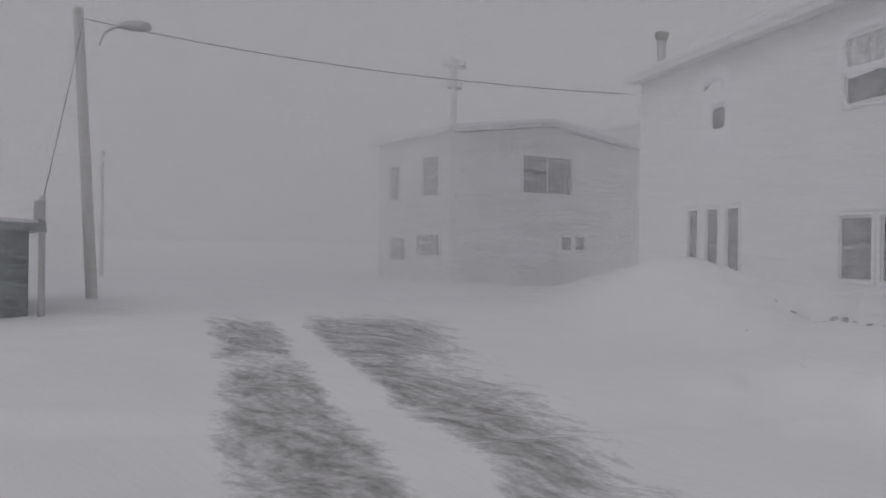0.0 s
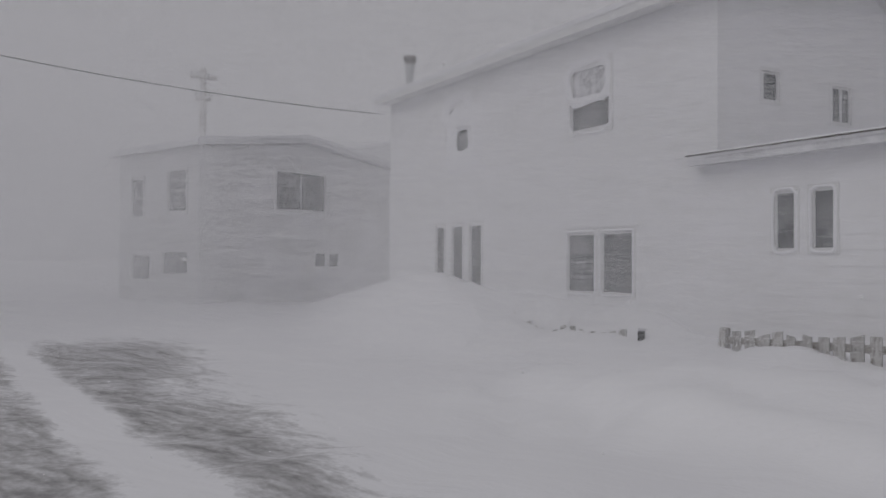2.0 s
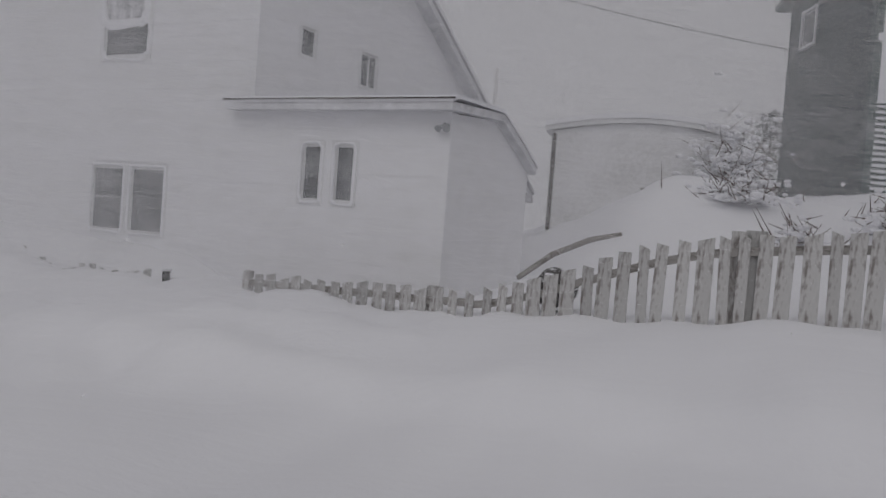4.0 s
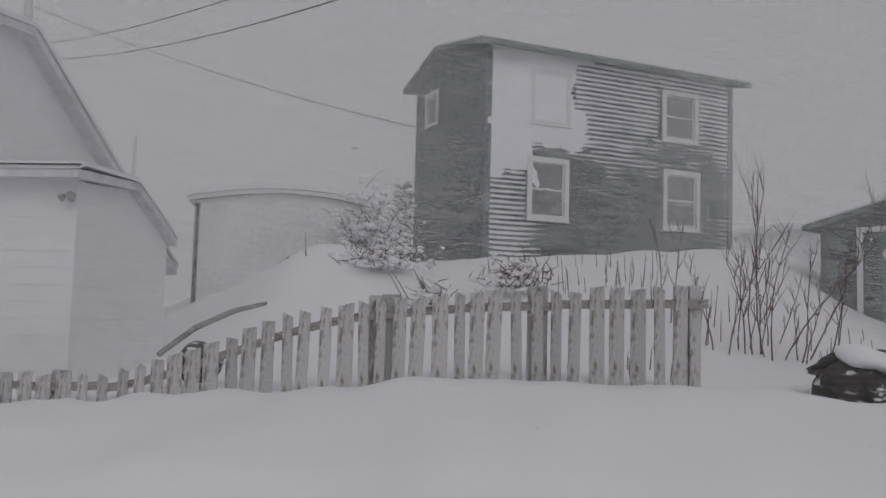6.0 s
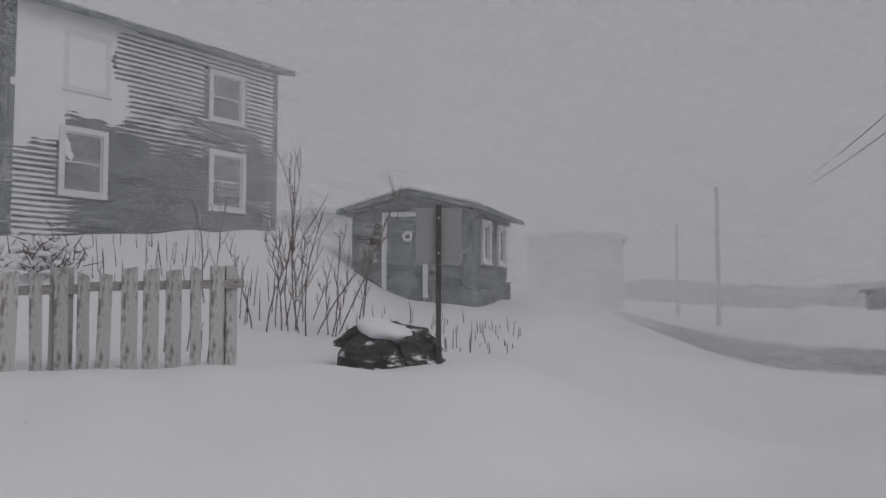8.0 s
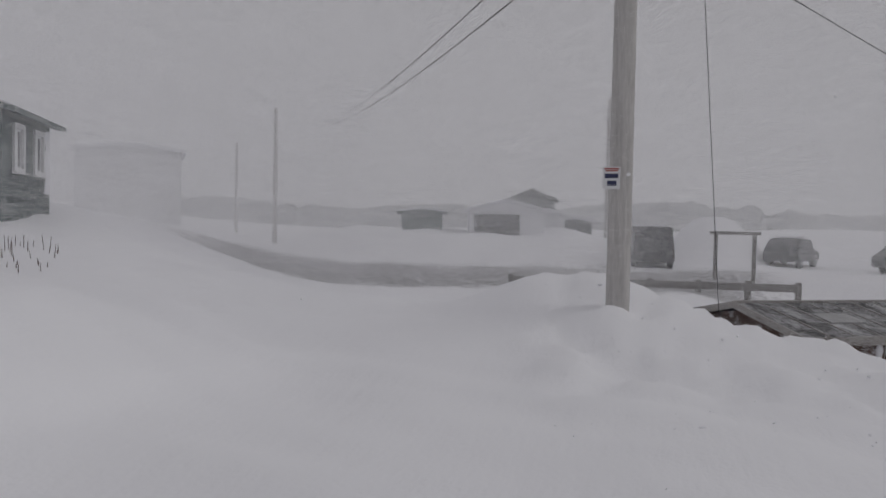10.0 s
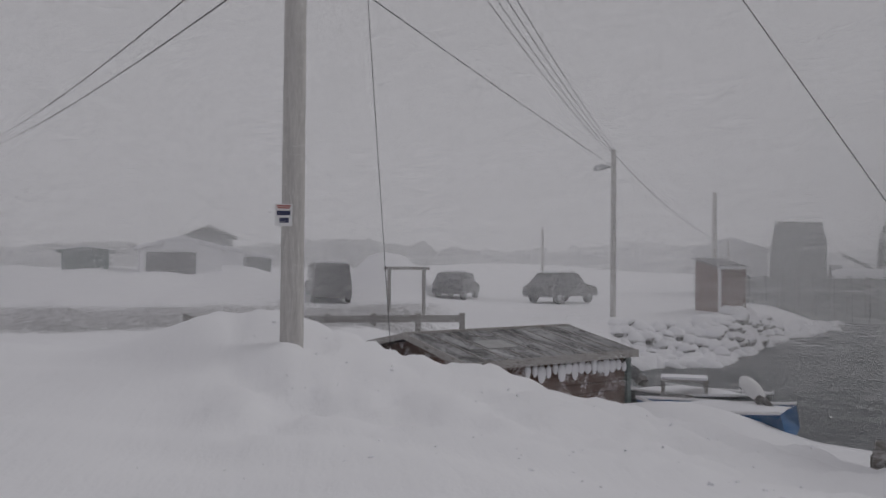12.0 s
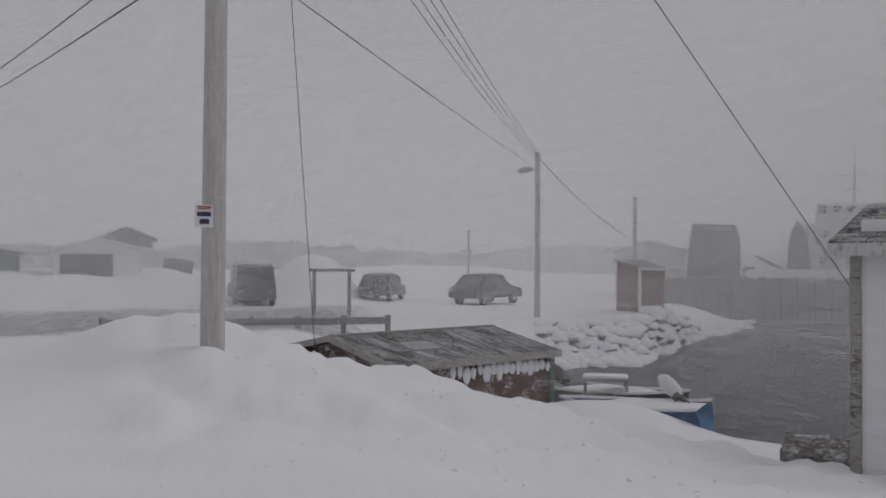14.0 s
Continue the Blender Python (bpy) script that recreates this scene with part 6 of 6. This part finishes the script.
log_pile()
twig_bush("bare_bush", on_ground(187.0, 9.9), 0.75, 4, 0.15, 35, "small bare shrub against the white store")


def near_car():
    """The front quarter and mirror of a grey car parked beside the camera."""
    az = -80.5
    base = Vector((-1.47, -1.94, 0.19))
    h = thing("parked_car", frame_at(az, base), "dark grey car parked in the snow beside the road", "car", "parked cars")
    L, W = 4.4, 1.75
    tops = [(-2.2, 0.75), (-2.1, 0.95), (-1.7, 1.36), (-0.9, 1.5), (0.55, 1.46), (1.2, 1.02), (2.0, 0.9), (2.2, 0.7)]

    def top_at(x):
        for (xa, za), (xb, zb) in zip(tops, tops[1:]):
            if x <= xb:
                return za + (zb - za) * (x - xa) / (xb - xa)
        return tops[-1][1]

    # body: rounded sections from tail to nose, the cabin drawn in above the belt line
    bm = bmesh.new()
    rings = []
    for i in range(45):
        x = -2.2 + 4.4 * i / 44
        zt = (top_at(max(-2.2, x - 0.12)) + top_at(x) + top_at(min(2.2, x + 0.12))) / 3
        hw = W / 2 * (1 - 0.14 * abs(x / 2.2) ** 5) * (0.8 if i in (0, 44) else 1)
        zm, hz = (zt + 0.28) / 2, (zt - 0.28) / 2
        ring = []
        for k in range(28):
            a = 2 * pi * k / 28
            yy, zz = math.copysign(abs(cos(a)) ** 0.45, cos(a)) * hw, zm + math.copysign(abs(sin(a)) ** 0.45, sin(a)) * hz
            ring.append(bm.verts.new((x, yy * (1 - 0.2 * step(0.9, 1.4, zz)), zz)))
        rings.append(ring)
    for r, q in zip(rings, rings[1:]):
        for k in range(28):
            bm.faces.new((r[k], q[k], q[(k + 1) % 28], r[(k + 1) % 28]))
    bm.faces.new(rings[0]), bm.faces.new(rings[-1][::-1])
    bmesh.ops.recalc_face_normals(bm, faces=bm.faces[:])
    part("body", bm, M_CAR_GREY, h, smooth=True)
    for s in (-1, 1):
        bm = bmesh.new()
        prism(bm, [(1.0, 1.06), (.52, 1.4), (-.85, 1.44), (-1.5, 1.3), (-1.6, 1.06)], s * W / 2 * 0.86 - 0.01, s * W / 2 * 0.86 + 0.02, "y")
        part("side_window", bm, M_GLASS, h)
        bm = bmesh.new()
        bmesh.ops.create_icosphere(bm, subdivisions=3, radius=1.0)
        for v in bm.verts:
            v.co = Vector([math.copysign(abs(q) ** 0.8, q) for q in v.co])
            v.co = Vector((0.88 + v.co.x * 0.09, s * (W / 2 + 0.04) + v.co.y * 0.13, 1.0 + v.co.z * 0.1))
        tube(bm, [(0.86, s * (W / 2 - 0.12), 1.02), (0.88, s * (W / 2 + 0.1), 1.05)], [0.03, 0.03], 8)
        part("mirror", bm, M_RUBBER, h, "black door mirror", smooth=True)
        for x in (1.35, -1.35):
            bm = bmesh.new()
            tube(bm, [(x, s * (W / 2 - 0.22), 0.33), (x, s * (W / 2 + 0.005), 0.33), (x, s * (W / 2 + 0.02), 0.33)], [0.36, 0.36, 0.3], 22)
            wheel = part("wheel", bm, M_RUBBER, h)
            bm = bmesh.new()
            tube(bm, [(x, s * (W / 2 + 0.02), 0.33), (x, s * (W / 2 + 0.03), 0.33)], [0.22, 0.18], 16)
            part("rim", bm, M_METAL, wheel)
        bm = bmesh.new()
        box(bm, 2.05, 2.2, s * 0.5 - 0.16, s * 0.5 + 0.16, 0.56, 0.68)
        part("headlight", bevelled(bm, 0.03, 2), M_GLASS, h)
    return h


near_car()


def snow_clods():
    """Broken lumps along the ploughed banks."""
    rng = random.Random(21)
    bm = bmesh.new()
    for _ in range(150):
        p = on_ground(rng.uniform(138, 190), rng.uniform(6.5, 12.0))
        s = rng.uniform(0.008, 0.024) * (1.6 if rng.random() < 0.1 else 1)
        r = bmesh.ops.create_icosphere(bm, subdivisions=1, radius=s, matrix=Matrix.Translation(p) @ pose(0, 0, 0, rng.uniform(-40, 40), rng.uniform(-40, 40), rng.uniform(0, 360)) @ Matrix.Diagonal((rng.uniform(0.8, 1.7), rng.uniform(0.7, 1.2), rng.uniform(0.5, 0.9), 1)))
        for v in r["verts"]:
            v.co += Vector((rng.uniform(-1, 1), rng.uniform(-1, 1), rng.uniform(-1, 1))) * s * 0.25
    tagged(part("snow_clods", bm, M_SNOW), "broken lumps of ploughed snow on the bank", "snow lumps", kind="stuff")


snow_clods()


# a half-buried box of a drain by the white house
def yard_box():
    p = on_ground(29.9, 12.6, 0.03)
    h = thing("yard_light", frame_at(-33, p), "small dark yard light poking from the drift", "yard light")
    bm = bmesh.new()
    box(bm, -0.05, 0.05, -0.05, 0.05, -0.2, 0.09)
    part("body", bevelled(bm, 0.01), M_RUBBER, h)
    bm = bmesh.new()
    box(bm, -0.07, 0.09, -0.07, 0.07, 0.092, 0.13)
    part("cap", bevelled(bm, 0.02, 2), M_SNOW, h)


yard_box()


# far ridge that closes the view behind the cove
def far_ridge():
    bm = bmesh.new()
    n = 240
    lo, hi = [], []
    for i in range(n + 1):
        b = 108 + (200 - 108) * i / n
        d = 185 + 12 * sin(i * 0.11)
        z = 5.2 + 2.2 * noise.noise(Vector((i * 0.035, 0, 0))) + 1.6 * noise.noise(Vector((i * 0.33, 3, 0))) + 0.8 * noise.noise(Vector((i * 1.1, 5, 0)))
        lo.append(bm.verts.new(polar(b, d - 25, -3)))
        hi.append(bm.verts.new(polar(b, d, z)))
    for i in range(n):
        bm.faces.new((lo[i], lo[i + 1], hi[i + 1], hi[i]))
    tagged(part("backdrop", bm, M_FAR), "dim wooded ridge beyond the cove, coloured paler for haze", "hills", kind="structure")


far_ridge()


# ---- haze of the blown snow, imitated by fine wind-drawn threads, thicker towards the north ----
def snow_haze():
    rng = np.random.default_rng(3)
    wind = radians(125)
    along = np.array([sin(wind), cos(wind), -0.03])
    # haze bands set per bearing to fade what stands behind; threads widen with distance
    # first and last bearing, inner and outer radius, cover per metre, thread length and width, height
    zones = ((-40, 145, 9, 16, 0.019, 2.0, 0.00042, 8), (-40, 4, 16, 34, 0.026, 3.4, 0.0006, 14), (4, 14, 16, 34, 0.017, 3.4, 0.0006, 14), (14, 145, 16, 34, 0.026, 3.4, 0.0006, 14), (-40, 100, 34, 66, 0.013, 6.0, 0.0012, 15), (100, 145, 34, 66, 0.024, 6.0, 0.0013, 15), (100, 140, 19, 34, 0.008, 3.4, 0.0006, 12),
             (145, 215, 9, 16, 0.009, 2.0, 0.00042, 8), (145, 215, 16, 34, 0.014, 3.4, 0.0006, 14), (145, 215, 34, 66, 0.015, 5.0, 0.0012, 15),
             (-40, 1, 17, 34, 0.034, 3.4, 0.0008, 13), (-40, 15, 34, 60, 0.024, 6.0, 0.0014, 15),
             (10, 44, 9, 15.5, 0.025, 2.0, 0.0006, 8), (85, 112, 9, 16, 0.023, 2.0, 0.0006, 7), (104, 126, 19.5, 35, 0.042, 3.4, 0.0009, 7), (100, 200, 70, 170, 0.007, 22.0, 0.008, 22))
    pts = []
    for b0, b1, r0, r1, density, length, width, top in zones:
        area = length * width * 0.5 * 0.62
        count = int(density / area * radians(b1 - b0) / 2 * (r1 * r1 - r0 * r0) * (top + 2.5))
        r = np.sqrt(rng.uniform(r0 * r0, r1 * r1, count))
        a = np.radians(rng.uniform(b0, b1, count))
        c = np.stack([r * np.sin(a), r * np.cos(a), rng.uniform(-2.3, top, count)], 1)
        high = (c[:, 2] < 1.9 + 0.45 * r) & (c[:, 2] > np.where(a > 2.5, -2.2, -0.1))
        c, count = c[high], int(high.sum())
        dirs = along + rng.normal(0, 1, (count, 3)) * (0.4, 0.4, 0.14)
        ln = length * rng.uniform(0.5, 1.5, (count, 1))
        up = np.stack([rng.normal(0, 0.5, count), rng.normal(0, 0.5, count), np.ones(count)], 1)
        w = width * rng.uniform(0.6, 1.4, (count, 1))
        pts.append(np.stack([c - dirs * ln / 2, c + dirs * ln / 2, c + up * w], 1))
    v = np.concatenate(pts).reshape(-1, 3)
    n = len(v) // 3
    me = bpy.data.meshes.new("snow_haze")
    me.vertices.add(n * 3), me.loops.add(n * 3), me.polygons.add(n)
    me.vertices.foreach_set("co", v.astype(np.float32).ravel())
    me.loops.foreach_set("vertex_index", np.arange(n * 3, dtype=np.int32))
    me.polygons.foreach_set("loop_start", np.arange(0, n * 3, 3, dtype=np.int32))
    me.update()
    me.materials.append(M_AIR)
    tagged(new("snow_haze", me), "thin threads imitating the haze of wind-driven snow", "blowing snow", kind="stuff")


snow_haze()


def snowflakes():
    """Single flakes close by, each a tiny ragged octahedron."""
    rng = random.Random(14)
    bm = bmesh.new()
    for _ in range(240):
        p = polar(rng.uniform(-35, 205), rng.uniform(2.2, 8.0), rng.uniform(0.3, 3.6))
        s = rng.uniform(0.003, 0.008)
        tips = [bm.verts.new(p + Vector(t) * s * rng.uniform(0.6, 1.4)) for t in ((1, 0, 0), (0, 1, 0), (-1, 0, 0), (0, -1, 0), (0, 0, 1), (0, 0, -1))]
        for i in range(4):
            bm.faces.new((tips[i], tips[(i + 1) % 4], tips[4])), bm.faces.new((tips[(i + 1) % 4], tips[i], tips[5]))
    tagged(part("snowflakes", bm, M_AIR), "single white snowflakes drifting close by", "snowflakes", kind="stuff")


snowflakes()
